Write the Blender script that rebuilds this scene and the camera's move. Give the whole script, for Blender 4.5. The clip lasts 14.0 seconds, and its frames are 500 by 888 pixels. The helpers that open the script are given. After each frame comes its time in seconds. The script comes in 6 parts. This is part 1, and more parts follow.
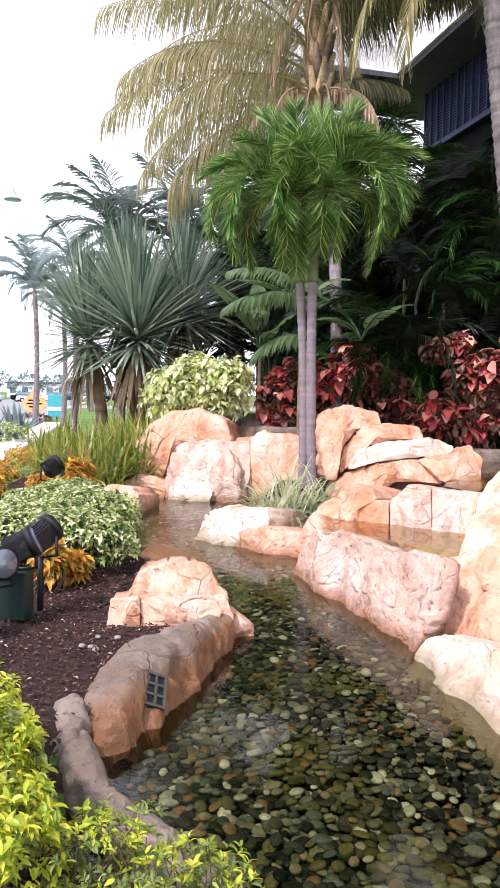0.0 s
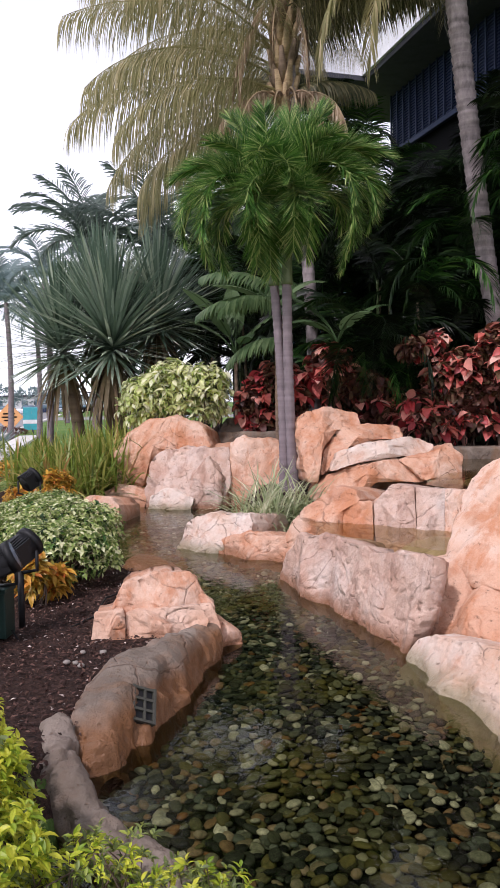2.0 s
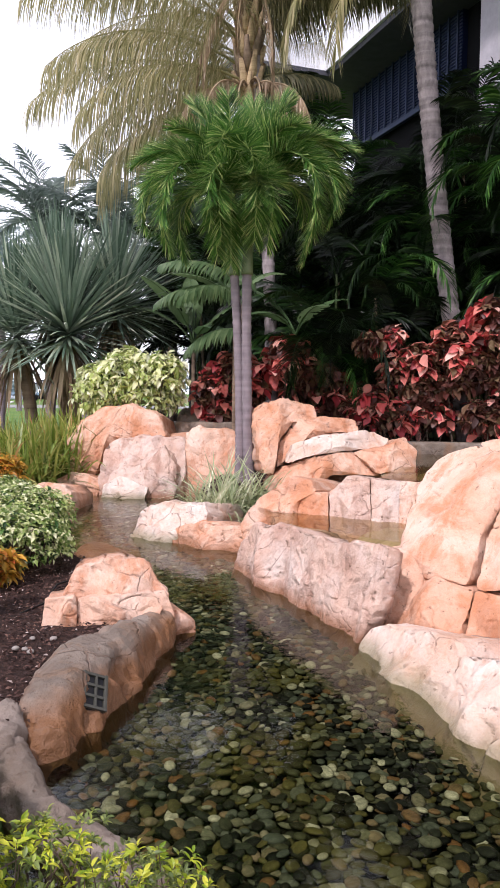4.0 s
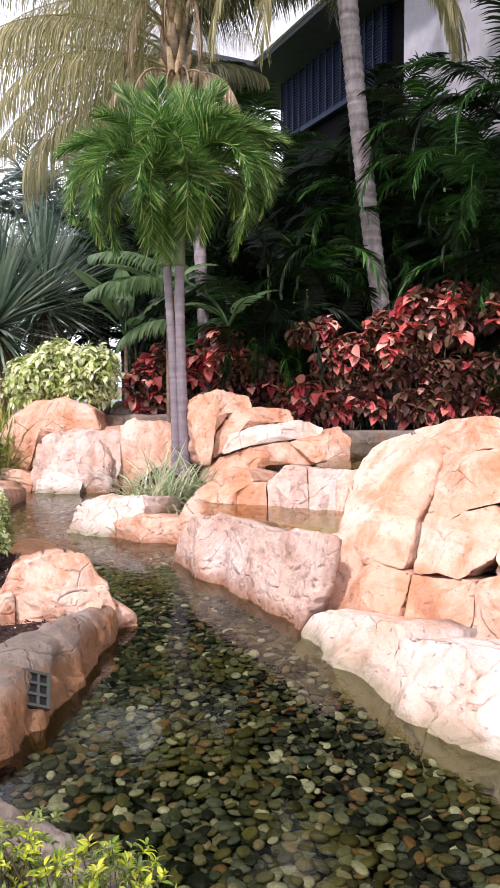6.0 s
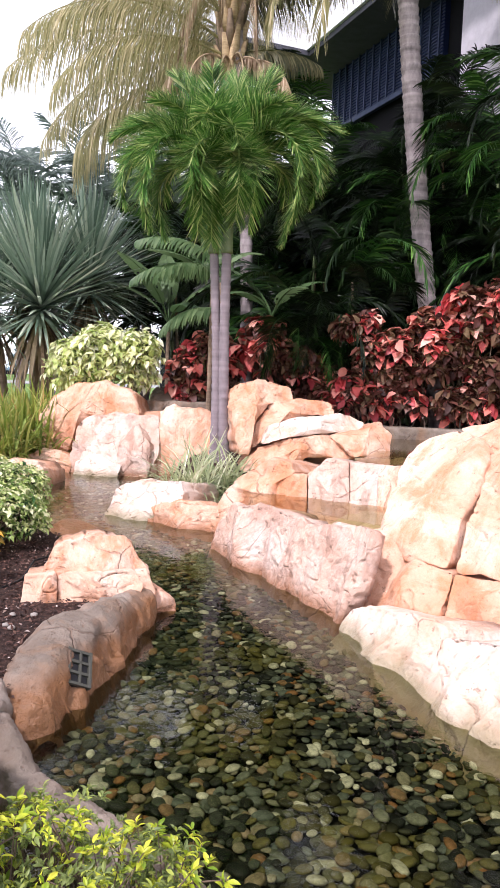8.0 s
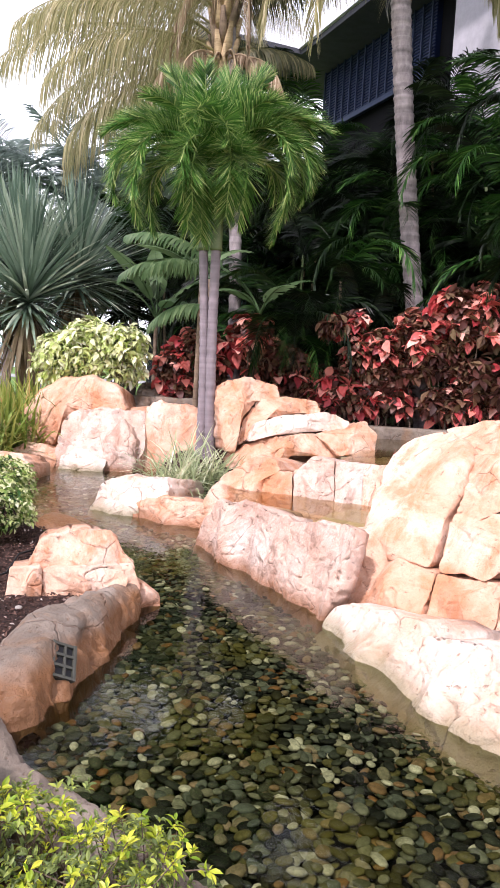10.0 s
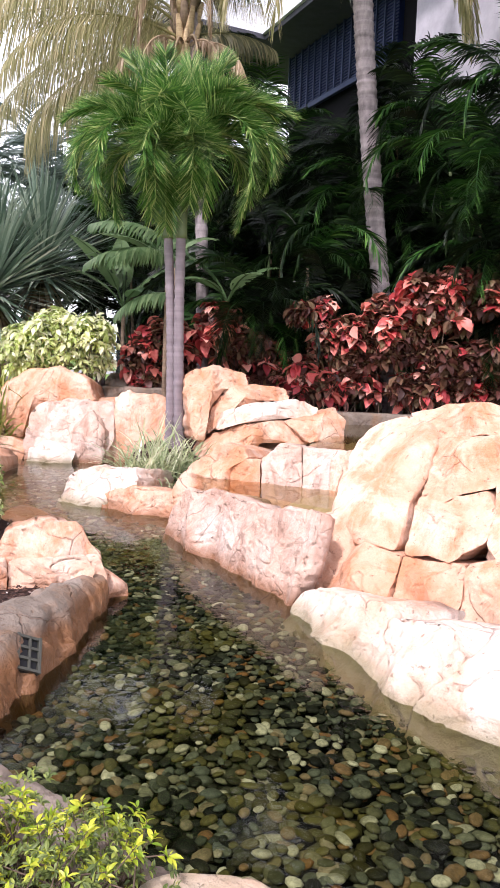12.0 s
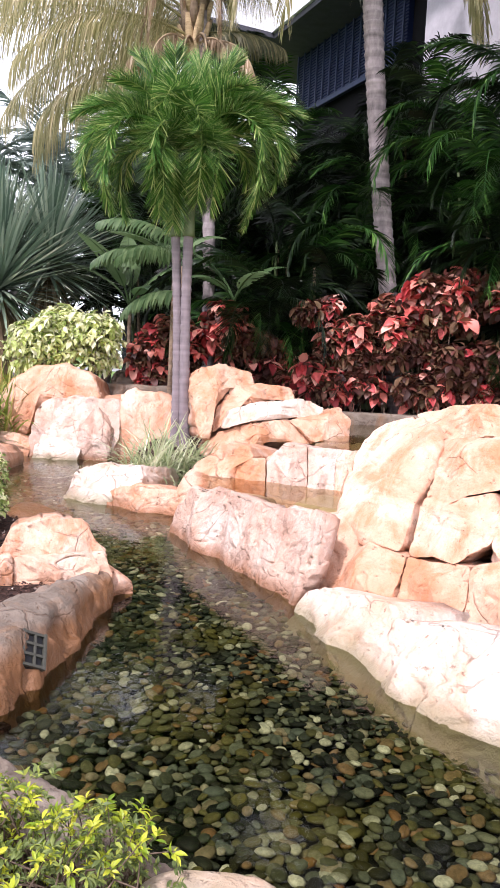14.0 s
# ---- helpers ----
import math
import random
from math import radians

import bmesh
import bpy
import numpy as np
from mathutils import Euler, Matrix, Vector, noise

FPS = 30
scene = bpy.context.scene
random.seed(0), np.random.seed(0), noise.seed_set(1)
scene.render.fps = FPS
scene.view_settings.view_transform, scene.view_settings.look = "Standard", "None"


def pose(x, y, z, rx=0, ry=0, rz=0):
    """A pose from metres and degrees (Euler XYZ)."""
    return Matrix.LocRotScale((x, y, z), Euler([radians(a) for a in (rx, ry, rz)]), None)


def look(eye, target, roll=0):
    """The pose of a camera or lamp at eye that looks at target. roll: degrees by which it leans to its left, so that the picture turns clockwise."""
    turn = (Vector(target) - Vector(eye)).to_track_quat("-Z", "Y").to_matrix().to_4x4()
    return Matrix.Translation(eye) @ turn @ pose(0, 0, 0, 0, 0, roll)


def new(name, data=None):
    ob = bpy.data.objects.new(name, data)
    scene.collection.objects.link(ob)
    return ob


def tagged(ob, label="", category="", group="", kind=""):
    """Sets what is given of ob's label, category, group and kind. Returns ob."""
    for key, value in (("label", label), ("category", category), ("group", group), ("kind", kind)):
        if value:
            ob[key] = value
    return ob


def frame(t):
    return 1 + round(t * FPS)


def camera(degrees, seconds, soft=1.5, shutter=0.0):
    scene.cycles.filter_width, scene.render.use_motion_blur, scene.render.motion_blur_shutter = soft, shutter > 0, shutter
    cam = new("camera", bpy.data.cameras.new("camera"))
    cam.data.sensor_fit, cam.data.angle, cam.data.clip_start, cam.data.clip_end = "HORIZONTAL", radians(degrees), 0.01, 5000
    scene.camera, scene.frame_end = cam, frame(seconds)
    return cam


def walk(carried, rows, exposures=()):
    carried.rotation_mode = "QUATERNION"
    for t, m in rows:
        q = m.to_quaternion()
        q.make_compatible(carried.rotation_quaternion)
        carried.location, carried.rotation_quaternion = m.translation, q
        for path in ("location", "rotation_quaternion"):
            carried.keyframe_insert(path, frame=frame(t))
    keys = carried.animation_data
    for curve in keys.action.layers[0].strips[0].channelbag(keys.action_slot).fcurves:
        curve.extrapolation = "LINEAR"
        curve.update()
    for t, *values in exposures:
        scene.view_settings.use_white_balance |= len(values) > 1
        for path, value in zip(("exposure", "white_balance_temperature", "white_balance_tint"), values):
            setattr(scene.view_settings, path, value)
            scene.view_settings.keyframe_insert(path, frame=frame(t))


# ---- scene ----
cam = camera(36.09, 14.0)
PATH = [
    (0, (0.031, -0.068, 1.556), (-0.1868, 1.9161, 1.4294), 0.95),
    (0.5, (0.018, -0.026, 1.545), (-0.3134, 1.9416, 1.4099), 0.77),
    (1, (0.009, 0.008, 1.533), (-0.3147, 1.9768, 1.3971), 0.18),
    (1.5, (0.005, 0.010, 1.541), (-0.2137, 1.9951, 1.4306), -0.62),
    (2, (0.004, 0.010, 1.543), (-0.1577, 2.0004, 1.4314), -1.03),
    (2.5, (-0.017, 0.023, 1.534), (-0.1597, 2.0159, 1.4488), -0.13),
    (3, (-0.020, 0.045, 1.520), (-0.1104, 2.0391, 1.3900), 0.32),
    (5.5, (-0.041, 0.046, 1.495), (0.0025, 2.0418, 1.3675), 0.49),
    (6, (-0.054, 0.045, 1.495), (0.0758, 2.0350, 1.3449), -0.24),
    (6.5, (-0.072, 0.042, 1.499), (0.0052, 2.0336, 1.3335), 0.16),
    (7, (-0.102, 0.053, 1.491), (-0.0562, 2.0442, 1.3101), 1.29),
    (7.5, (-0.115, 0.056, 1.495), (-0.0697, 2.0475, 1.3137), 0.68),
    (8, (-0.136, 0.071, 1.484), (-0.0908, 2.0631, 1.3092), 2.18),
    (10.5, (-0.147, 0.041, 1.484), (-0.0621, 2.0306, 1.3003), 3.26),
    (11, (-0.129, 0.048, 1.473), (-0.0368, 2.0364, 1.2756), 2.77),
    (11.5, (-0.103, 0.052, 1.466), (0.0472, 2.0337, 1.2422), 2.89),
    (12, (-0.093, 0.043, 1.479), (0.0610, 2.0266, 1.2732), 2.27),
    (12.5, (-0.092, 0.046, 1.479), (0.0585, 2.0294, 1.2734), 2.70),
    (13, (-0.100, 0.039, 1.483), (0.0333, 2.0233, 1.2721), 2.63),
    (13.5, (-0.102, 0.040, 1.482), (0.0400, 2.0240, 1.2756), 2.77),
    (14, (-0.103, 0.036, 1.483), (0.0396, 2.0201, 1.2732), 2.85),
]
rows = [(t, look(eye, target, roll)) for t, eye, target, roll in PATH]
EXPOSURE = [(t, e, 5980, 25) for t, e in ((0.0, 0.65), (0.5, 0.7), (1.0, -0.52), (1.5, -0.52), (2.0, -0.2), (2.5, -0.1), (3.0, 0.06), (5.5, 0.32), (7.0, 0.68), (11.0, 0.68), (14.0, 0.7))]
walk(cam, rows, EXPOSURE)

# ---- daylight: bright haze with a soft sun high over the left shoulder ----
SUN_DIR = Vector((-0.32, -0.50, 0.80)).normalized()
world = bpy.data.worlds.new("daylight")
scene.world = world
world.use_nodes = True
wn, wl = world.node_tree.nodes, world.node_tree.links
wn.clear()
sky = wn.new("ShaderNodeTexSky")
sky.sky_type = "NISHITA"
sky.sun_disc = False
sky.sun_elevation = math.asin(SUN_DIR.z)
sky.sun_rotation = math.atan2(SUN_DIR.x, SUN_DIR.y)
sky.dust_density, sky.air_density = 6.0, 1.0
veil = wn.new("ShaderNodeMix")
veil.data_type = "RGBA"
veil.inputs[0].default_value = 0.7
coord = wn.new("ShaderNodeTexCoord")
split = wn.new("ShaderNodeSeparateXYZ")
haze = wn.new("ShaderNodeValToRGB")
haze.color_ramp.elements[0].position, haze.color_ramp.elements[0].color = 0.0, (0.985, 1.0, 0.98, 1)
haze.color_ramp.elements[1].position, haze.color_ramp.elements[1].color = 0.85, (0.34, 0.35, 0.36, 1)
glow = wn.new("ShaderNodeVectorMath")
glow.operation = "SCALE"
glow.inputs["Scale"].default_value = 29.0
bg = wn.new("ShaderNodeBackground")
bg.inputs["Strength"].default_value = 0.085
wo = wn.new("ShaderNodeOutputWorld")
wl.new(coord.outputs["Generated"], split.inputs[0])
wl.new(split.outputs["Z"], haze.inputs[0])
wl.new(haze.outputs[0], glow.inputs[0])
wl.new(glow.outputs[0], veil.inputs[7])
wl.new(sky.outputs[0], veil.inputs[6])
wl.new(veil.outputs[2], bg.inputs["Color"])
wl.new(bg.outputs[0], wo.inputs["Surface"])
sun = new("sun", bpy.data.lights.new("sun", "SUN"))
sun.data.energy, sun.data.angle, sun.data.color = 3.0, radians(4), (1.0, 0.95, 0.87)
sun.matrix_world = look(SUN_DIR * 50, (0, 0, 0))


# ---- materials ----
class Mat:
    """A node material with a few shorthands."""

    def __init__(self, name):
        self.m = bpy.data.materials.new(name)
        self.m.use_nodes = True
        self.n, self.l = self.m.node_tree.nodes, self.m.node_tree.links
        self.b = self.n["Principled BSDF"]
        self.out = self.n["Material Output"]
        self.tc = self.n.new("ShaderNodeTexCoord")

    def link(self, a, b):
        self.l.new(a, b)
        return self

    def noise(self, scale, detail=4.0, rough=0.55, stretch=None, space="Object", distort=0.0):
        t = self.n.new("ShaderNodeTexNoise")
        t.inputs["Scale"].default_value, t.inputs["Detail"].default_value = scale, detail
        t.inputs["Roughness"].default_value, t.inputs["Distortion"].default_value = rough, distort
        src = self.tc.outputs[space]
        if stretch:
            mp = self.n.new("ShaderNodeMapping")
            mp.inputs["Scale"].default_value = stretch
            self.l.new(src, mp.inputs["Vector"])
            src = mp.outputs[0]
        self.l.new(src, t.inputs["Vector"])
        return t.outputs["Fac"]

    def ramp(self, fac, stops, mode="LINEAR"):
        r = self.n.new("ShaderNodeValToRGB")
        r.color_ramp.interpolation = mode
        e = r.color_ramp.elements
        while len(e) < len(stops):
            e.new(0.5)
        for el, (p, c) in zip(e, stops):
            el.position = p
            el.color = (*c, 1) if len(c) == 3 else c
        self.l.new(fac, r.inputs[0])
        return r.outputs[0]

    def step(self, fac, lo, hi):
        r = self.n.new("ShaderNodeMapRange")
        r.inputs["From Min"].default_value, r.inputs["From Max"].default_value = lo, hi
        self.l.new(fac, r.inputs["Value"])
        return r.outputs[0]

    def mix(self, fac, a, b, mode="MIX"):
        m = self.n.new("ShaderNodeMix")
        m.data_type, m.blend_type = "RGBA", mode
        for sock, v in ((m.inputs[0], fac), (m.inputs[6], a), (m.inputs[7], b)):
            if isinstance(v, (int, float)):
                sock.default_value = v
            elif isinstance(v, tuple):
                sock.default_value = (*v, 1)
            else:
                self.l.new(v, sock)
        return m.outputs[2]

    def math(self, op, a, b=0.0):
        m = self.n.new("ShaderNodeMath")
        m.operation = op
        for sock, v in ((m.inputs[0], a), (m.inputs[1], b)):
            if isinstance(v, (int, float)):
                sock.default_value = v
            else:
                self.l.new(v, sock)
        return m.outputs[0]

    def bump(self, height, strength=0.4, dist=0.02, before=None):
        b = self.n.new("ShaderNodeBump")
        b.inputs["Strength"].default_value, b.inputs["Distance"].default_value = strength, dist
        self.l.new(height, b.inputs["Height"])
        if before is not None:
            self.l.new(before, b.inputs["Normal"])
        return b.outputs[0]

    def done(self, color=None, rough=0.7, normal=None, spec=0.4, metal=0.0):
        if color is not None:
            if isinstance(color, tuple):
                self.b.inputs["Base Color"].default_value = (*color, 1)
            else:
                self.l.new(color, self.b.inputs["Base Color"])
        if isinstance(rough, (int, float)):
            self.b.inputs["Roughness"].default_value = rough
        else:
            self.l.new(rough, self.b.inputs["Roughness"])
        self.b.inputs["Specular IOR Level"].default_value = spec
        self.b.inputs["Metallic"].default_value = metal
        if normal is not None:
            self.l.new(normal, self.b.inputs["Normal"])
        return self.m


def rock_material(name, stops, crust=0.0, crust_color=(0.76, 0.66, 0.57), stain=(0.52, 0.22, 0.105), wet_color=(0.24, 0.095, 0.036), run=0.85, tide=0.05):
    """Tinted cast sandstone: soft colour drifts, run-off streaks, pale crust, soil stains, pits, waterline stain."""
    m = Mat(name)
    base = m.ramp(m.noise(1.4, 6, 0.6, distort=0.8), stops)
    streak = m.noise(4.0, 6, 0.7, stretch=(1, 1, 0.3), distort=0.4)
    base = m.mix(m.math("MULTIPLY", m.step(streak, 0.48, 0.62), run), base, stain)
    pale = m.step(m.noise(2.0, 7, 0.68), 0.50 - crust, 0.80 - crust)
    base = m.mix(m.math("MULTIPLY", pale, 0.7), base, crust_color)
    grain = m.noise(90.0, 3, 0.7)
    base = m.mix(0.16, base, m.ramp(grain, [(0.3, (0.40, 0.34, 0.30)), (0.62, (1, 1, 1))]), "MULTIPLY")
    pits = m.step(m.noise(24.0, 4, 0.6), 0.30, 0.36)
    base = m.mix(m.math("SUBTRACT", 1.0, pits), base, m.mix(0.5, base, (0.14, 0.07, 0.04)))
    warp = m.n.new("ShaderNodeTexNoise")
    warp.inputs["Scale"].default_value, warp.inputs["Detail"].default_value = 2.1, 5
    m.l.new(m.tc.outputs["Object"], warp.inputs["Vector"])
    bent = m.n.new("ShaderNodeVectorMath")
    bent.operation = "MULTIPLY_ADD"
    bent.inputs[1].default_value = (0.32, 0.32, 0.32)
    m.l.new(warp.outputs["Color"], bent.inputs[0])
    m.l.new(m.tc.outputs["Object"], bent.inputs[2])
    soil = m.step(m.noise(3.2, 8, 0.75, distort=1.5), 0.60, 0.74)
    base = m.mix(m.math("MULTIPLY", soil, 0.55), base, m.mix(0.55, base, (0.22, 0.10, 0.05)))
    vor = m.n.new("ShaderNodeTexVoronoi")
    vor.feature = "DISTANCE_TO_EDGE"
    vor.inputs["Scale"].default_value = 2.3
    m.l.new(bent.outputs[0], vor.inputs["Vector"])
    joint = m.math("MULTIPLY", m.step(vor.outputs["Distance"], 0.016, 0.003), m.step(m.noise(1.7, 4, 0.6), 0.51, 0.60))
    base = m.mix(m.math("MULTIPLY", joint, 0.5), base, m.mix(0.7, base, (0.13, 0.055, 0.03)))
    sep = m.n.new("ShaderNodeSeparateXYZ")
    m.l.new(m.tc.outputs["Object"], sep.inputs[0])
    level = m.math("ADD", sep.outputs["Z"], m.math("MULTIPLY", m.noise(6.0, 3), -0.14))
    wet = m.step(level, tide, tide - 0.10)
    base = m.mix(m.math("MULTIPLY", wet, 0.8), base, wet_color)
    h = m.math("ADD", m.noise(7.0, 7, 0.66), m.math("MULTIPLY", grain, 0.10))
    chip = m.n.new("ShaderNodeTexVoronoi")
    chip.inputs["Scale"].default_value = 5.5
    chip.inputs["Detail"].default_value = 2.0
    m.l.new(bent.outputs[0], chip.inputs["Vector"])
    n0 = m.bump(chip.outputs["Distance"], 0.30, 0.05)
    n1 = m.bump(h, 0.8, 0.05, n0)
    n2 = m.bump(m.math("SUBTRACT", pits, m.math("MULTIPLY", joint, 2.0)), 0.6, 0.012, n1)
    rough = m.math("SUBTRACT", 0.75, m.math("MULTIPLY", wet, 0.4))
    return m.done(base, rough, n2, 0.35)


SAND = [(0.28, (0.48, 0.20, 0.105)), (0.42, (0.59, 0.32, 0.20)), (0.56, (0.66, 0.43, 0.31)), (0.75, (0.73, 0.56, 0.455))]
PINK = [(0.28, (0.42, 0.23, 0.16)), (0.42, (0.54, 0.35, 0.26)), (0.58, (0.62, 0.46, 0.37)), (0.75, (0.52, 0.46, 0.41))]
GREY = [(0.28, (0.095, 0.072, 0.055)), (0.42, (0.165, 0.130, 0.100)), (0.58, (0.24, 0.195, 0.155)), (0.75, (0.33, 0.275, 0.225))]
CREAM = [(0.28, (0.56, 0.32, 0.20)), (0.42, (0.64, 0.45, 0.34)), (0.58, (0.70, 0.57, 0.48)), (0.75, (0.74, 0.67, 0.60))]
rock_orange = rock_material("orange sandstone", SAND, -0.05)
rock_pink = rock_material("pink sandstone", PINK, 0.01, (0.70, 0.60, 0.54), stain=(0.40, 0.24, 0.175))
rock_grey = rock_material("brown weathered stone", GREY, -0.02, (0.40, 0.33, 0.27), (0.25, 0.13, 0.06), (0.20, 0.08, 0.022), 0.5, 0.15)
rock_dry = rock_material("grey weathered stone", GREY, 0.0, (0.36, 0.31, 0.27), (0.20, 0.13, 0.09), (0.15, 0.08, 0.04), 0.35, -0.02)
rock_cream = rock_material("lime crusted sandstone", CREAM, 0.08, (0.74, 0.69, 0.63), wet_color=(0.24, 0.20, 0.11), run=0.55)


def leaf_material(name, stops, rough=0.45, through_light=0.35, grain=(0.8, 1.1), spec=0.4, lit_steps=None):
    """Leaf: tone differs from leaf to leaf, light passes through the blade."""
    m = Mat(name)
    g = m.n.new("ShaderNodeNewGeometry")
    base = m.ramp(g.outputs["Random Per Island"], stops)
    v = m.ramp(m.noise(3.0, 3), [(0.3, (grain[0],) * 3), (0.7, (grain[1],) * 3)])
    base = m.mix(1.0, base, v, "MULTIPLY")
    # scales whole fronds, some bright as if lit, some dark as if shaded
    if lit_steps:
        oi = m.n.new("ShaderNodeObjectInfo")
        base = m.mix(1.0, base, m.ramp(oi.outputs["Random"], [(0.0, (lit_steps[0],) * 3), (0.6, (lit_steps[1],) * 3), (1.0, (lit_steps[2],) * 3)]), "MULTIPLY")
    m.done(base, rough, None, spec)
    tr = m.n.new("ShaderNodeBsdfTranslucent")
    m.l.new(base, tr.inputs["Color"])
    mx = m.n.new("ShaderNodeMixShader")
    mx.inputs[0].default_value = through_light
    m.l.new(m.b.outputs[0], mx.inputs[1])
    m.l.new(tr.outputs[0], mx.inputs[2])
    m.l.new(mx.outputs[0], m.out.inputs["Surface"])
    return m.m


leaf_adonidia = leaf_material("bright palm leaf", [(0.0, (0.035, 0.105, 0.018)), (0.45, (0.08, 0.22, 0.035)), (0.75, (0.20, 0.36, 0.07)), (1.0, (0.66, 0.70, 0.30))], 0.35, 0.3, spec=0.5)
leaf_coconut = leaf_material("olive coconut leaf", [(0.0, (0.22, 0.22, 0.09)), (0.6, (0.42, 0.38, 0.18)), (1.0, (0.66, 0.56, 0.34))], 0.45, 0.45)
# the coconut leaf again, darkened for fronds on the shadowed side
leaf_shade = leaf_material("coconut leaf, shaded copy", [(0.0, (0.06, 0.07, 0.03)), (0.6, (0.14, 0.13, 0.055)), (1.0, (0.30, 0.26, 0.13))], 0.5, 0.25)
leaf_dead = leaf_material("dry brown leaf", [(0.0, (0.24, 0.16, 0.10)), (0.6, (0.45, 0.33, 0.21)), (1.0, (0.68, 0.56, 0.42))], 0.8, 0.2, spec=0.2)
# leaf green cut down to stand for the building's shade
leaf_areca = leaf_material("palm leaf darkened for shade", [(0.0, (0.005, 0.017, 0.003)), (0.6, (0.011, 0.038, 0.006)), (0.88, (0.028, 0.072, 0.012)), (1.0, (0.07, 0.13, 0.028))], 0.45, 0.15, spec=0.3, lit_steps=(0.14, 0.5, 2.4))
leaf_sword = leaf_material("blue green sword leaf", [(0.0, (0.10, 0.16, 0.11)), (0.6, (0.24, 0.32, 0.24)), (1.0, (0.56, 0.62, 0.48))], 0.4, 0.25)
# paled towards blue: distance haze is mixed into the leaf colour
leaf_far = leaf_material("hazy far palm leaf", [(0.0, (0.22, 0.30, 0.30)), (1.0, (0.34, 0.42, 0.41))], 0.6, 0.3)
# green lightened and greyed here to stand for haze
leaf_back = leaf_material("palm leaf greyed for haze", [(0.0, (0.08, 0.12, 0.10)), (1.0, (0.24, 0.30, 0.26))], 0.5, 0.3)
leaf_banana = leaf_material("broad paddle leaf", [(0.0, (0.07, 0.14, 0.05)), (1.0, (0.20, 0.29, 0.13))], 0.35, 0.4)
leaf_cream = leaf_material("pale variegated leaf", [(0.0, (0.45, 0.56, 0.16)), (0.3, (0.70, 0.76, 0.34)), (0.7, (0.88, 0.88, 0.54)), (1.0, (0.92, 0.92, 0.72))], 0.45, 0.45)
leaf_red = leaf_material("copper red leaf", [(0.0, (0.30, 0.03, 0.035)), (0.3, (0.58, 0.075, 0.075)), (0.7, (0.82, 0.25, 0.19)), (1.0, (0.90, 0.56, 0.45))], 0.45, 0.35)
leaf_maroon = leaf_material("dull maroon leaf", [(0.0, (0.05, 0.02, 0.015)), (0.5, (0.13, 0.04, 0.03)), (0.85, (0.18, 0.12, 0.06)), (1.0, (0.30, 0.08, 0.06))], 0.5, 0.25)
leaf_hedge = leaf_material("green and white edged leaf", [(0.0, (0.09, 0.16, 0.03)), (0.36, (0.23, 0.33, 0.07)), (0.64, (0.52, 0.57, 0.22)), (1.0, (0.88, 0.86, 0.58))], 0.35, 0.3)
leaf_lime = leaf_material("lime yellow leaf", [(0.0, (0.18, 0.30, 0.02)), (0.4, (0.42, 0.50, 0.03)), (1.0, (0.72, 0.70, 0.07))], 0.4, 0.4)
leaf_dull = leaf_material("dull olive leaf", [(0.0, (0.10, 0.14, 0.04)), (0.7, (0.22, 0.27, 0.08)), (1.0, (0.42, 0.48, 0.08))], 0.5, 0.35)
leaf_croton = leaf_material("orange yellow croton leaf", [(0.0, (0.22, 0.20, 0.03)), (0.4, (0.60, 0.33, 0.04)), (0.8, (0.75, 0.45, 0.06)), (1.0, (0.55, 0.14, 0.03))], 0.4, 0.35)
leaf_grass = leaf_material("pale striped grass blade", [(0.0, (0.26, 0.34, 0.16)), (0.6, (0.48, 0.53, 0.30)), (1.0, (0.78, 0.78, 0.56))], 0.45, 0.4)
leaf_lily = leaf_material("green strap leaf", [(0.0, (0.14, 0.22, 0.03)), (0.5, (0.30, 0.36, 0.07)), (0.88, (0.54, 0.48, 0.16)), (1.0, (0.48, 0.26, 0.10))], 0.4, 0.4)


def bark_material(name, a, b, ring=16.0, contrast=1.25):
    m = Mat(name)
    n = m.noise(14.0, 5, 0.6, stretch=(1, 1, 0.4))
    rings = m.noise(ring, 3, 0.5, stretch=(0.05, 0.05, 1))
    c = m.mix(m.step(rings, 0.35, 0.65), m.ramp(n, [(0.3, a), (0.7, b)]), m.ramp(n, [(0.3, b), (0.7, tuple(min(1, v * contrast) for v in b))]))
    return m.done(c, 0.85, m.bump(m.math("ADD", n, rings), 0.5, 0.012), 0.2)


bark_grey = bark_material("grey ringed bark", (0.150, 0.122, 0.130), (0.225, 0.185, 0.195), 16.0, 1.15)
bark_coconut = bark_material("pale ringed coconut bark", (0.10, 0.084, 0.085), (0.23, 0.195, 0.195), 9.0, 1.7)
bark_brown = bark_material("brown fibrous bark", (0.10, 0.07, 0.05), (0.22, 0.16, 0.11))
m = Mat("green crownshaft")
crownshaft_green = m.done(m.ramp(m.noise(6, 3), [(0.3, (0.07, 0.11, 0.035)), (0.7, (0.15, 0.18, 0.08))]), 0.5)
sheath_brown = bark_material("tan fibrous leaf sheath", (0.22, 0.15, 0.08), (0.42, 0.31, 0.18), 30.0)
m = Mat("woody twig")
twig_brown = m.done(m.ramp(m.noise(30, 3), [(0.3, (0.07, 0.045, 0.03)), (0.7, (0.17, 0.12, 0.085))]), 0.85)

m = Mat("bark mulch")
mn = m.noise(28.0, 6, 0.7, distort=1.2)
mulch_mat = m.done(m.ramp(mn, [(0.32, (0.012, 0.007, 0.006)), (0.5, (0.045, 0.024, 0.018)), (0.68, (0.10, 0.055, 0.04))]), 0.9, m.bump(mn, 0.9, 0.04), 0.2)
m = Mat("bark chip")
oi = m.n.new("ShaderNodeNewGeometry")
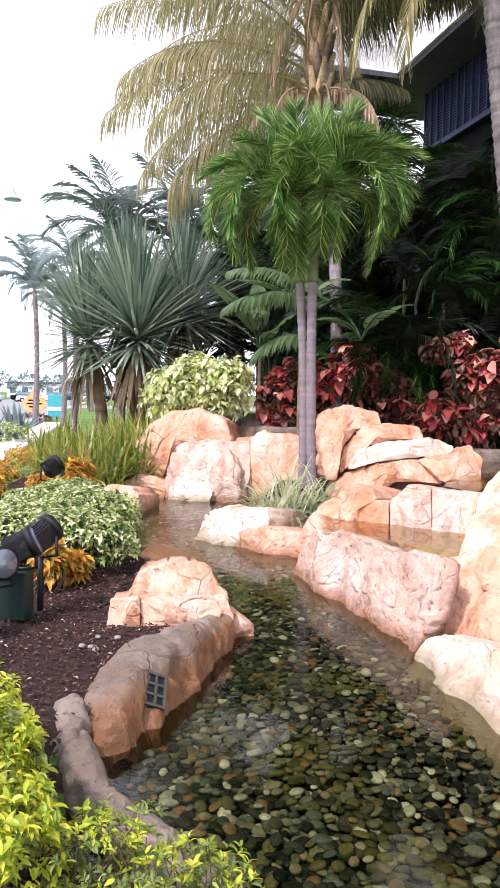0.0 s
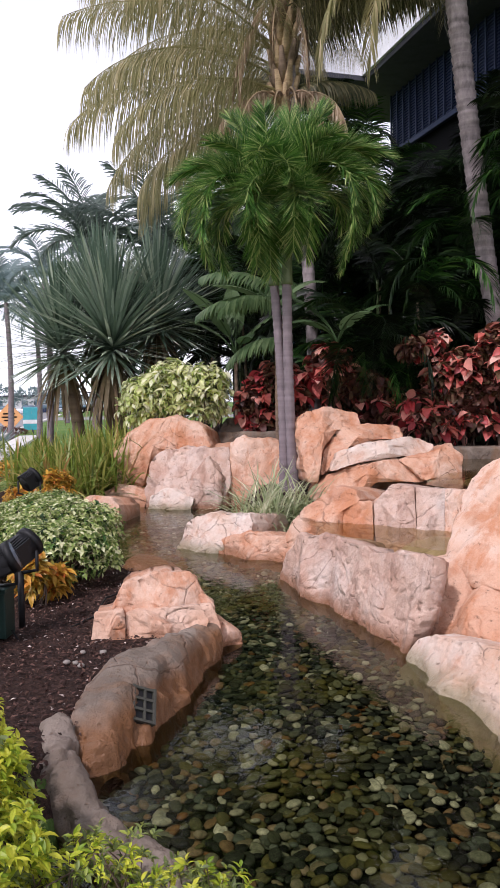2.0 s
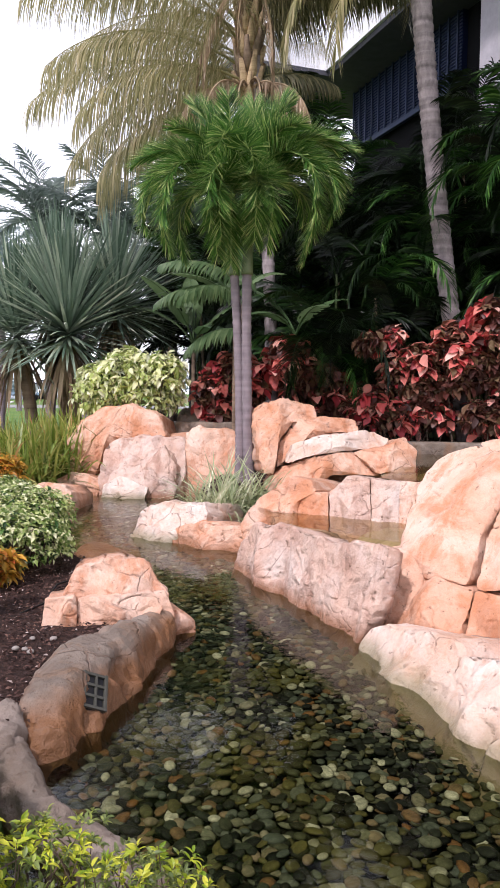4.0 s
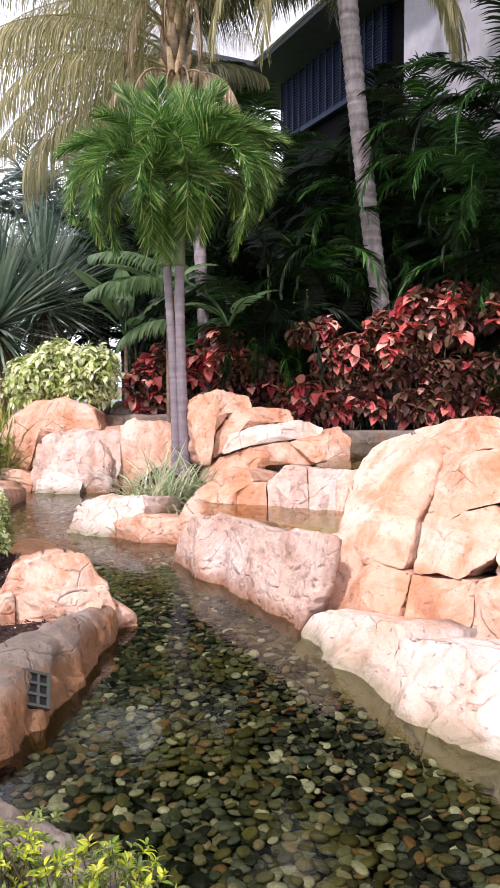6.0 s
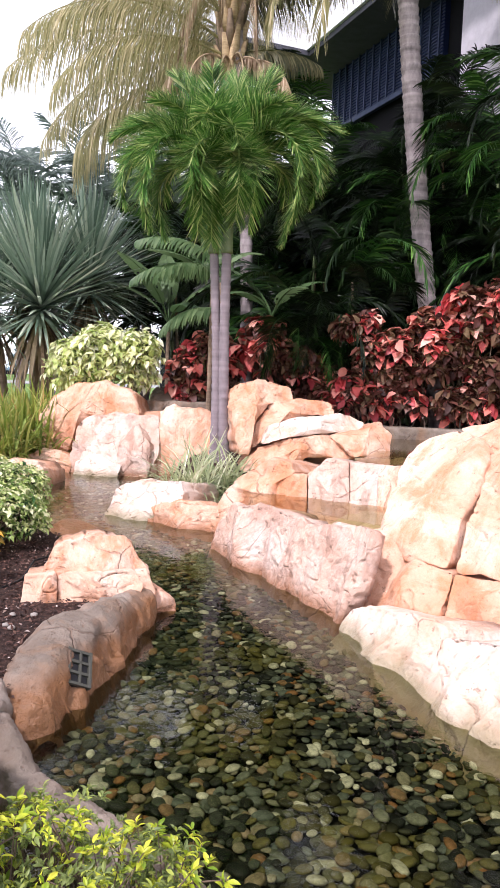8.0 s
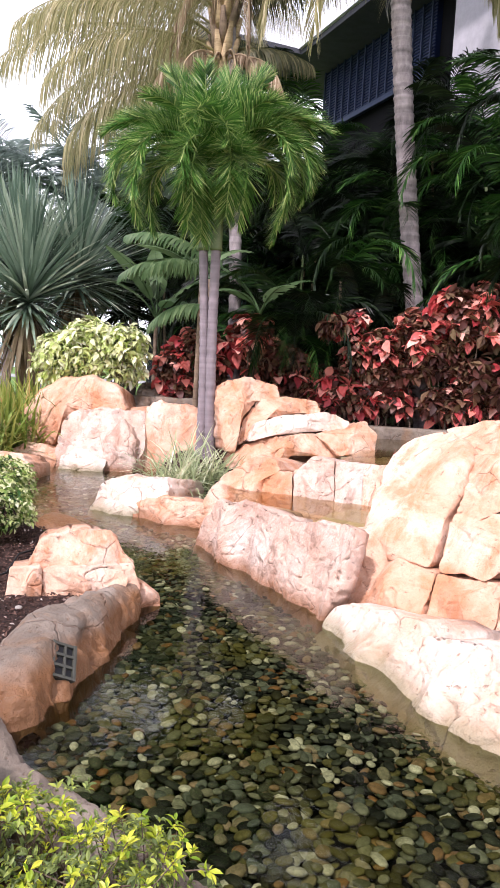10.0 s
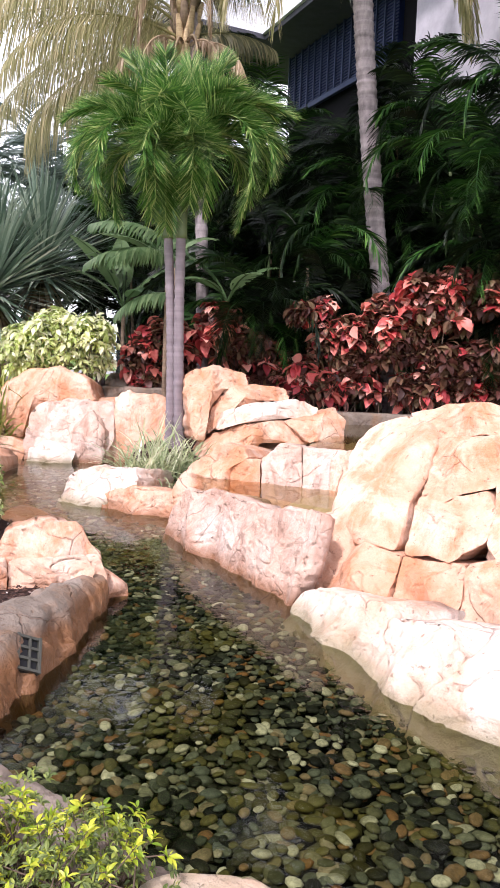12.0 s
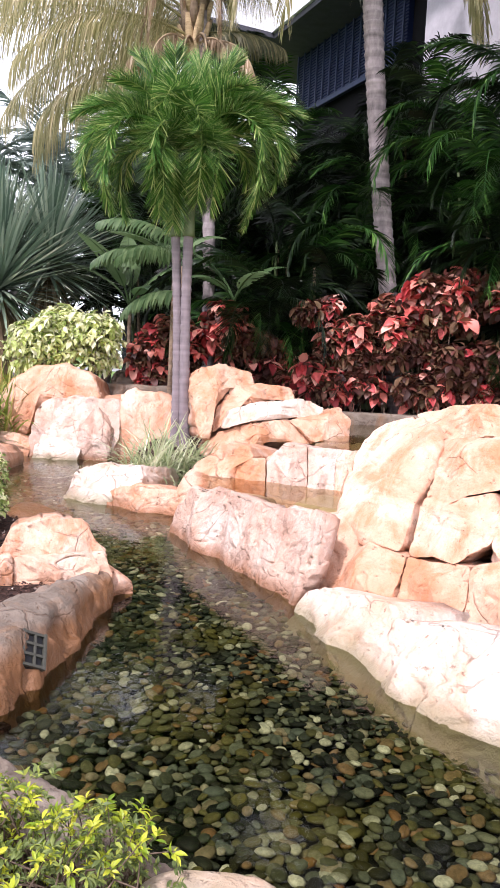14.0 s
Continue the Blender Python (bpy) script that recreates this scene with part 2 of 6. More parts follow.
chip_mat = m.done(m.ramp(oi.outputs["Random Per Island"], [(0.0, (0.020, 0.010, 0.008)), (0.6, (0.075, 0.034, 0.025)), (0.93, (0.17, 0.095, 0.07)), (1.0, (0.5, 0.42, 0.38))]), 0.85)
m = Mat("lawn grass")
gn = m.noise(40.0, 5, 0.7)
lawn_mat = m.done(m.mix(m.step(m.noise(0.35, 4), 0.35, 0.65), m.ramp(gn, [(0.3, (0.05, 0.12, 0.02)), (0.7, (0.12, 0.22, 0.05))]), m.ramp(gn, [(0.3, (0.09, 0.15, 0.03)), (0.7, (0.20, 0.27, 0.08))])), 0.9, m.bump(gn, 0.8, 0.04), 0.1)
m = Mat("pale concrete")
cn = m.noise(6.0, 6, 0.65)
concrete_mat = m.done(m.ramp(cn, [(0.3, (0.55, 0.53, 0.49)), (0.7, (0.72, 0.70, 0.66))]), 0.85, m.bump(m.noise(60, 3), 0.2, 0.005))
m = Mat("road asphalt")
asphalt_mat = m.done(m.ramp(m.noise(3.0, 6, 0.7), [(0.3, (0.19, 0.19, 0.19)), (0.7, (0.28, 0.28, 0.28))]), 0.9, m.bump(m.noise(120, 2), 0.3, 0.004))
m = Mat("pond bed silt")
silt_mat = m.done(m.ramp(m.noise(9, 5), [(0.3, (0.010, 0.010, 0.007)), (0.7, (0.03, 0.026, 0.015))]), 0.9)


def pebble_material(name, island):
    m = Mat(name)
    if island:
        r = m.n.new("ShaderNodeNewGeometry").outputs["Random Per Island"]
    else:
        r = m.n.new("ShaderNodeObjectInfo").outputs["Random"]
    tone = m.ramp(r, [(0.0, (0.008, 0.009, 0.009)), (0.25, (0.024, 0.027, 0.026)), (0.42, (0.062, 0.072, 0.06)), (0.55, (0.13, 0.115, 0.045)), (0.66, (0.10, 0.12, 0.12)),
                      (0.78, (0.22, 0.225, 0.18)), (0.86, (0.22, 0.095, 0.035)), (0.93, (0.36, 0.36, 0.32)), (1.0, (0.70, 0.68, 0.64))])
    mottle = m.noise(55.0, 4, 0.7)
    tone = m.mix(0.8, tone, m.ramp(mottle, [(0.3, (0.4, 0.4, 0.36)), (0.7, (1.5, 1.45, 1.35))]), "MULTIPLY")
    geo = m.n.new("ShaderNodeNewGeometry")
    alg = m.n.new("ShaderNodeTexNoise")
    alg.inputs["Scale"].default_value = 1.1
    m.l.new(geo.outputs["Position"], alg.inputs["Vector"])
    tone = m.mix(m.math("MULTIPLY", m.step(alg.outputs["Fac"], 0.46, 0.66), 0.55), tone, (0.18, 0.155, 0.03))
    return m.done(tone, 0.5, m.bump(mottle, 0.2, 0.004), 0.15)


pebble_part = pebble_material("river pebble", False)
pebble_rest = pebble_material("river pebble bed", True)


def water_material(name, tint, ripple, scale):
    """Clear water over stones: see-through with a Fresnel gloss and small ripples."""
    m = Mat(name)
    m.n.remove(m.b)
    h = m.math("ADD", m.noise(scale, 3, 0.5, stretch=(1.0, 0.6, 1)), m.math("MULTIPLY", m.noise(scale * 3.1, 2, 0.5), 0.3))
    nor = m.bump(h, ripple, 0.02)
    clear = m.n.new("ShaderNodeBsdfTransparent")
    clear.inputs["Color"].default_value = (*tint, 1)
    gloss = m.n.new("ShaderNodeBsdfGlossy")
    gloss.inputs["Roughness"].default_value = 0.05
    m.l.new(nor, gloss.inputs["Normal"])
    fr = m.n.new("ShaderNodeFresnel")
    fr.inputs["IOR"].default_value = 1.33
    m.l.new(nor, fr.inputs["Normal"])
    mx = m.n.new("ShaderNodeMixShader")
    m.l.new(fr.outputs[0], mx.inputs[0])
    m.l.new(clear.outputs[0], mx.inputs[1])
    m.l.new(gloss.outputs[0], mx.inputs[2])
    m.l.new(mx.outputs[0], m.out.inputs["Surface"])
    return m.m


water_mat = water_material("pond water", (0.60, 0.62, 0.47), 0.14, 9.0)
pool_mat = water_material("pool water", (0.80, 0.74, 0.54), 0.08, 9.0)


def paint(name, color, rough=0.6, spec=0.4, metal=0.0, var=0.12):
    m = Mat(name)
    lo, hi = tuple(v * (1 - var) for v in color), tuple(min(1, v * (1 + var)) for v in color)
    return m.done(m.ramp(m.noise(3.5, 5, 0.65), [(0.3, lo), (0.7, hi)]), rough, m.bump(m.noise(90, 2), 0.08, 0.003), spec, metal)


white_paint = paint("white stucco", (0.74, 0.74, 0.76), 0.75)
# white stucco greyed: the shade under the roof is in this colour
panel_paint = paint("white stucco greyed for shade", (0.42, 0.40, 0.43), 0.85, 0.2)
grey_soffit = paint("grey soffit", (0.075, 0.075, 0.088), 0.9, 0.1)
# wall shade is put into this black; it also serves dark cars, lettering
shade_black = paint("near black wall shade and dark paint", (0.009, 0.009, 0.010), 0.9, 0.04)
louvre_blue = paint("dark blue louvre", (0.009, 0.016, 0.05), 0.85, 0.1)
bar_blue = paint("blue grey metal bar", (0.028, 0.04, 0.08), 0.6, 0.2)
black_metal = paint("black cast metal", (0.010, 0.010, 0.011), 0.55, 0.3)
green_box = paint("dark green plastic", (0.008, 0.026, 0.021), 0.45)
grille_metal = paint("weathered green grey metal", (0.07, 0.07, 0.056), 0.6, 0.4, 0.3)
red_paint = paint("red paint", (0.45, 0.05, 0.04), 0.4)
# orange lightened the way distance haze would wash it out
orange_paint = paint("orange sign paint paled for haze", (0.80, 0.40, 0.16), 0.5)
teal_paint = paint("teal sign paint", (0.05, 0.36, 0.42), 0.5)
# lamp and signals are paled with distance haze; silver cars share this
haze_grey = paint("metal paled for haze, also silver car paint", (0.42, 0.46, 0.52), 0.5)
white_stone = paint("pale pebble", (0.27, 0.24, 0.21), 0.7)
m = Mat("ribbed lamp glass")
lamp_glass = m.done((0.12, 0.14, 0.17), 0.10, m.bump(m.noise(50, 1), 0.4, 0.004), 0.8)


# ---- mesh helpers ----
def mesh_of(name, verts, faces, mat, smooth=True):
    me = bpy.data.meshes.new(name)
    me.from_pydata([tuple(v) for v in verts], [], [tuple(f) for f in faces])
    me.materials.append(mat)
    if smooth:
        me.polygons.foreach_set("use_smooth", [True] * len(me.polygons))
    me.update()
    return me


def add(name, verts, faces, mat, parent=None, label="", smooth=True):
    ob = new(name, mesh_of(name, verts, faces, mat, smooth))
    if parent is not None:
        ob.parent = parent
    return tagged(ob, label)


def part(name, bm, mat, parent=None, label="", smooth=False):
    me = bpy.data.meshes.new(name)
    bm.to_mesh(me)
    bm.free()
    me.materials.append(mat)
    if smooth:
        me.polygons.foreach_set("use_smooth", [True] * len(me.polygons))
    ob = new(name, me)
    if parent is not None:
        ob.parent = parent
    return tagged(ob, label)


def thing(name, label, category, group="", at=(0, 0, 0)):
    ob = new(name)
    ob.empty_display_size = 0.1
    ob.location = at
    return tagged(ob, label, category, group)


def box_bm(size, at=(0, 0, 0), bevel=0.0, turn=None):
    bm = bmesh.new()
    bmesh.ops.create_cube(bm, size=1.0)
    bmesh.ops.scale(bm, vec=size, verts=bm.verts)
    if bevel:
        bmesh.ops.bevel(bm, geom=list(bm.edges), offset=bevel, segments=2, affect="EDGES", profile=0.6)
    m4 = Matrix.Translation(at) @ (turn.to_4x4() if turn else Matrix())
    bmesh.ops.transform(bm, matrix=m4, verts=bm.verts)
    return bm


def tube_arrays(pts, radii, seg=8, cap=True):
    pts = np.array(pts, float)
    tan = np.gradient(pts, axis=0)
    tan /= np.linalg.norm(tan, axis=1)[:, None] + 1e-9
    ref_axis = np.array([0.0, 0.0, 1.0]) if abs(tan[0][2]) < 0.9 else np.array([1.0, 0.0, 0.0])
    verts, faces = [], []
    for p, t, r in zip(pts, tan, radii):
        a = np.cross(t, ref_axis)
        a /= np.linalg.norm(a) + 1e-9
        b = np.cross(t, a)
        for k in range(seg):
            an = 2 * math.pi * k / seg
            verts.append(p + r * (math.cos(an) * a + math.sin(an) * b))
    for i in range(len(pts) - 1):
        for k in range(seg):
            k2 = (k + 1) % seg
            faces.append((i * seg + k, i * seg + k2, (i + 1) * seg + k2, (i + 1) * seg + k))
    if cap:
        faces.append(tuple(range(seg - 1, -1, -1)))
        faces.append(tuple((len(pts) - 1) * seg + k for k in range(seg)))
    return verts, faces


def merge(parts):
    verts, faces = [], []
    for v, f in parts:
        o = len(verts)
        verts.extend(v)
        faces.extend(tuple(i + o for i in q) for q in f)
    return verts, faces


def cube_lattice(n):
    """The surface of a cube, as lattice points and quads."""
    index, pts, quads = {}, [], []

    def vid(i, j, k):
        if (i, j, k) not in index:
            index[(i, j, k)] = len(pts)
            pts.append((2 * i / n - 1, 2 * j / n - 1, 2 * k / n - 1))
        return index[(i, j, k)]

    for a in range(n):
        for b in range(n):
            for fix in (0, n):
                q = [[(fix, a, b), (fix, a + 1, b), (fix, a + 1, b + 1), (fix, a, b + 1)],
                     [(a, fix, b), (a, fix, b + 1), (a + 1, fix, b + 1), (a + 1, fix, b)],
                     [(a, b, fix), (a + 1, b, fix), (a + 1, b + 1, fix), (a, b + 1, fix)]]
                for corner in q:
                    ids = [vid(*c) for c in corner]
                    quads.append(ids if fix == n else ids[::-1])
    return np.array(pts), quads


LATTICE, LATTICE_QUADS = cube_lattice(30)


def stone(name, parent, mat, front, deep, tall=0.0, k=7.0, rough=0.035, seed=0, label="", swell=1.07, strata=0.35):
    """A weathered block: four corners of its face (low left, low right, top right, top left), pushed back by deep, with rounded edges."""
    f = np.array(front, float)
    b = f + np.array(deep, float)
    b[2:, 2] += tall
    p = LATTICE
    q = p / (np.abs(p) ** k).sum(1)[:, None] ** (1 / k) * swell
    u, v, w = (q[:, 0] + 1) / 2, (q[:, 1] + 1) / 2, (q[:, 2] + 1) / 2
    u, v, w = u[:, None], v[:, None], w[:, None]
    face = lambda c: (1 - w) * ((1 - u) * c[0] + u * c[1]) + w * ((1 - u) * c[3] + u * c[2])
    pos = (1 - v) * face(f) + v * face(b)
    mid = pos.mean(0)
    size = float(np.linalg.norm(pos.max(0) - pos.min(0)))
    out = np.empty_like(pos)
    for i, x in enumerate(pos):
        d = Vector(x - mid).normalized()
        s = Vector(x) * (2.2 / size ** 0.5) + Vector((seed * 3.7, seed * 1.3, seed * 7.1))
        n1 = noise.fractal(s, 1.0, 2.0, 4)
        cells, near = noise.voronoi(s * 1.05)
        slope = Vector(noise.cell_vector(near[0] * 5.3)) - Vector((0.5, 0.5, 0.5))
        facet = (s * 1.05 - near[0]).dot(slope)
        gap = max(0.0, 0.12 - (cells[1] - cells[0])) / 0.12
        n2 = noise.noise(s * 7.0)
        band = x[2] * 5.5 + 0.9 * noise.noise(s * 0.9) + seed * 0.37
        layer = (band % 1.0) ** 2
        ridge = 1.0 - 2.0 * abs(noise.noise(s * 3.2))
        out[i] = x + np.array(d) * size * rough * (0.45 * n1 + 3.0 * facet - 0.5 * gap + 0.14 * n2 + 0.10 * ridge - strata * layer)
    return add(name, out, LATTICE_QUADS, mat, parent, label)


# ---- ground, pond, paths ----
POND = np.array([(-0.85, 2.35), (-0.95, 2.9), (-0.95, 3.6), (-0.75, 4.4), (-0.62, 5.1), (-1.0, 5.9), (-1.75, 7.1), (-2.5, 9.6), (-3.0, 11.0), (-2.7, 11.9), (-1.0, 11.4),
                 (-1.0, 9.5), (-0.92, 8.2), (-0.2, 7.6), (0.3, 6.3), (0.9, 5.2), (1.15, 4.2), (1.25, 3.4), (2.2, 2.7), (2.2, 1.2), (0.5, 1.2), (0.22, 1.72), (-0.35, 1.95)])


def inside(poly, x, y):
    hit = np.zeros(x.shape, bool)
    for (ax, ay), (bx, by) in zip(poly, np.roll(poly, -1, 0)):
        cross = ((ay > y) != (by > y)) & (x < (bx - ax) * (y - ay) / (by - ay + 1e-12) + ax)
        hit ^= cross
    return hit


def edge_distance(poly, x, y):
    best = np.full(x.shape, 1e9)
    for a, b in zip(poly, np.roll(poly, -1, 0)):
        d = b - a
        t = np.clip(((x - a[0]) * d[0] + (y - a[1]) * d[1]) / (d @ d), 0, 1)
        best = np.minimum(best, np.hypot(x - a[0] - t * d[0], y - a[1] - t * d[1]))
    return best


def edge_point(poly, x, y):
    best, px, py = np.full(x.shape, 1e9), x.copy(), y.copy()
    for a, b in zip(poly, np.roll(poly, -1, 0)):
        d = b - a
        t = np.clip(((x - a[0]) * d[0] + (y - a[1]) * d[1]) / (d @ d), 0, 1)
        nx, ny = a[0] + t * d[0], a[1] + t * d[1]
        far = np.hypot(x - nx, y - ny)
        px, py, best = np.where(far < best, nx, px), np.where(far < best, ny, py), np.minimum(far, best)
    return px, py


def smooth(e0, e1, v):
    t = np.clip((v - e0) / (e1 - e0), 0, 1)
    return t * t * (3 - 2 * t)


def ground_z(x, y):
    """Height of the planting beds and the land round the pond."""
    x, y = np.asarray(x, float), np.asarray(y, float)
    base = 0.10 + 0.05 * np.sin(x * 1.3 + 0.5) * np.cos(y * 0.9)
    base = base * smooth(60, 12, np.hypot(x, y)) + 0.05 * smooth(12, 60, np.hypot(x, y))
    bed = smooth(8.0, 10.0, y) * smooth(-1.0, -0.6, x) * smooth(1.2, 0.4, x) * 0.22
    back = smooth(11.4, 12.6, y) * smooth(-4.2, -2.5, x) * smooth(40, 25, y) * smooth(16, 10, x) * 0.55
    terrace = smooth(0.4, 1.0, x) * smooth(5.2, 5.8, y) * smooth(3.5, 2.6, x) * smooth(12.2, 11.0, y) * 0.28
    left = smooth(-2.8, -4.0, x) * smooth(-6.6, -5.2, x) * smooth(6.0, 10.0, y) * smooth(26, 16, y) * 0.12
    z = base + np.maximum(np.maximum(bed, back), terrace) + left
    sd = np.where(inside(POND, x, y), -1, 1) * edge_distance(POND, x, y)
    dip = smooth(0.10, -0.06, sd)
    return z * (1 - dip) - 0.17 * dip


def spread(lo, hi, step, far):
    near = np.arange(lo, hi + 1e-6, step)
    out = np.geomspace(1.0, far, 34) - 1.0 + step * 2
    return np.concatenate([lo - out[::-1], near, hi + out])


gx, gy = spread(-5.5, 3.5, 0.07, 2500), spread(0.8, 13.5, 0.07, 2500)
GX, GY = np.meshgrid(gx, gy)
GZ = ground_z(GX, GY)
cols = len(gx)
gverts = np.stack([GX.ravel(), GY.ravel(), GZ.ravel()], 1)
gi = (np.arange(len(gy) - 1)[:, None] * cols + np.arange(cols - 1)[None]).ravel()
gfaces = np.stack([gi, gi + 1, gi + cols + 1, gi + cols], 1)
tagged(add("ground", gverts, gfaces, lawn_mat), "green lawn and open ground round the garden", "ground", kind="structure")


def overlay(name, poly, step, lift, mat, label, category, wob=0.0):
    """A bed or path laid just over the ground inside an outline."""
    poly = np.array(poly, float)
    xs = np.arange(poly[:, 0].min(), poly[:, 0].max() + step, step)
    ys = np.arange(poly[:, 1].min(), poly[:, 1].max() + step, step)
    X, Y = np.meshgrid(xs, ys)
    within = inside(poly, X, Y)
    keep = within | (edge_distance(poly, X, Y) < step * 0.75)
    EX, EY = edge_point(poly, X, Y)
    X, Y = np.where(within, X, EX), np.where(within, Y, EY)
    Z = ground_z(X, Y) + lift
    if wob:
        rng = np.random.default_rng(5)
        Z = Z + rng.uniform(-wob, wob, Z.shape)
    ids = -np.ones(X.shape, int)
    ids[keep] = np.arange(keep.sum())
    verts = np.stack([X[keep], Y[keep], Z[keep]], 1)
    q = np.stack([ids[:-1, :-1], ids[:-1, 1:], ids[1:, 1:], ids[1:, :-1]], -1).reshape(-1, 4)
    q = q[(q >= 0).all(1)]
    return tagged(add(name, verts, q, mat), label, category, kind="structure")


overlay("mulch_bed", [(-4.2, 1.0), (0.8, 1.0), (0.5, 1.95), (-0.8, 2.3), (-0.8, 4.6), (-1.0, 6.0), (-1.9, 7.4), (-2.9, 11.2), (-2.6, 12.5), (1.4, 11.0), (9, 9.5), (9, 16), (2, 22), (-8, 22), (-5.2, 14), (-4.6, 10), (-3.2, 7), (-3.4, 4)],
        0.09, 0.012, mulch_mat, "dark brown bark mulch over the planting beds", "mulch", 0.012)
overlay("planting_soil", [(-0.9, 7.9), (-0.4, 7.2), (0.25, 7.3), (0.35, 9.6), (0.3, 12.6), (-3.0, 12.9), (-0.9, 11.6), (-0.9, 9.4)], 0.08, 0.012, mulch_mat, "dark soil round the base of the palm", "soil", 0.012)
m = Mat("pale silty pool floor")
pool_floor = m.done(m.ramp(m.noise(7, 6, 0.65), [(0.3, (0.26, 0.20, 0.11)), (0.7, (0.46, 0.37, 0.24))]), 0.9, m.bump(m.noise(30, 4), 0.4, 0.01), 0.2)
overlay("pool_bed", [(-0.1, 6.9), (0.2, 6.3), (0.8, 5.2), (2.4, 4.6), (4.6, 7.6), (4.6, 11.9), (1.6, 11.6), (0.3, 9.5), (0.25, 7.7)], 0.08, 0.014, pool_floor, "pale silty floor of the raised pools", "pool floor", 0.008)
tagged(add("pond_bed", [(-3.4, 1.0, -0.165), (2.6, 1.0, -0.165), (2.6, 12.4, -0.165), (-3.4, 12.4, -0.165)], [(0, 1, 2, 3)], silt_mat), "dark silty pond bed under the pebbles", "pond bed", kind="structure")


def sheet(name, outline, z, mat, label):
    return tagged(add(name, [(x, y, z) for x, y in outline], [tuple(range(len(outline)))[::-1]], mat), label, "water", kind="structure")


grown = [(-1.0, 2.2), (-1.05, 3.0), (-1.05, 3.7), (-0.85, 4.5), (-0.8, 5.2), (-1.2, 5.9), (-1.9, 7.1), (-2.7, 9.6), (-3.2, 11.0), (-2.8, 12.1), (-0.9, 11.6), (-0.85, 9.6), (-0.8, 8.4), (-0.1, 7.8),
         (0.5, 6.3), (1.1, 5.2), (1.3, 4.2), (1.4, 3.5), (2.3, 2.8), (2.3, 1.2), (0.4, 1.1), (0.12, 1.6), (-0.45, 1.85)]
sheet("pond_water", grown, 0.0, water_mat, "clear shallow pond water with small ripples")
sheet("pool_water", [(0.1, 7.4), (0.6, 7.9), (1.5, 7.8), (1.6, 5.9), (0.95, 5.35), (0.3, 5.95), (-0.05, 6.6)], 0.475, pool_mat, "still greenish water in a raised rock pool")
sheet("channel_water", [(1.8, 9.9), (1.6, 11.6), (4.5, 11.9), (3.4, 7.6), (1.4, 7.9), (1.2, 8.3)], 0.62, pool_mat, "dark water in the upper channel")

# street beyond the lawn
def strip(name, line, width, z0, thick, mat, label, category):
    a, b = np.array(line[0], float), np.array(line[1], float)
    d = (b - a) / np.linalg.norm(b - a)
    s = np.array([d[1], -d[0]]) * width / 2
    c = [a - s, a + s, b + s, b - s]
    v = [(*p, z0) for p in c] + [(*p, z0 + thick) for p in c]
    return tagged(add(name, v, [(0, 3, 2, 1), (4, 5, 6, 7), (0, 1, 5, 4), (1, 2, 6, 5), (2, 3, 7, 6), (3, 0, 4, 7)], mat, smooth=False), label, category, kind="structure")


strip("pavement", [(-4.4, 6.0), (-12.8, 33.9)], 0.8, 0.0, 0.17, concrete_mat, "pale concrete footpath along the lawn", "pavement")
strip("road", [(-16.0, 20.0), (-70.0, 190.0)], 13.0, 0.0, 0.085, asphalt_mat, "grey asphalt road leading away", "road")
strip("cross_road", [(-120.0, 62.0), (10.0, 84.0)], 16.0, 0.0, 0.09, asphalt_mat, "grey asphalt cross street", "road")
strip("kerb", [(-9.0, 16.5), (-36.0, 108.0)], 0.3, 0.0, 0.20, concrete_mat, "pale concrete kerb of the road", "kerb")

# ---- rocks ----
RINGS = (1.0, 0.985, 0.96, 0.93, 0.89, 0.84, 0.79, 0.73, 0.67, 0.61, 0.55, 0.49, 0.43, 0.37, 0.31, 0.25, 0.19, 0.13, 0.07, 0.02)
BACKS = (0.02, 0.06, 0.13, 0.24, 0.40, 0.62, 1.0)


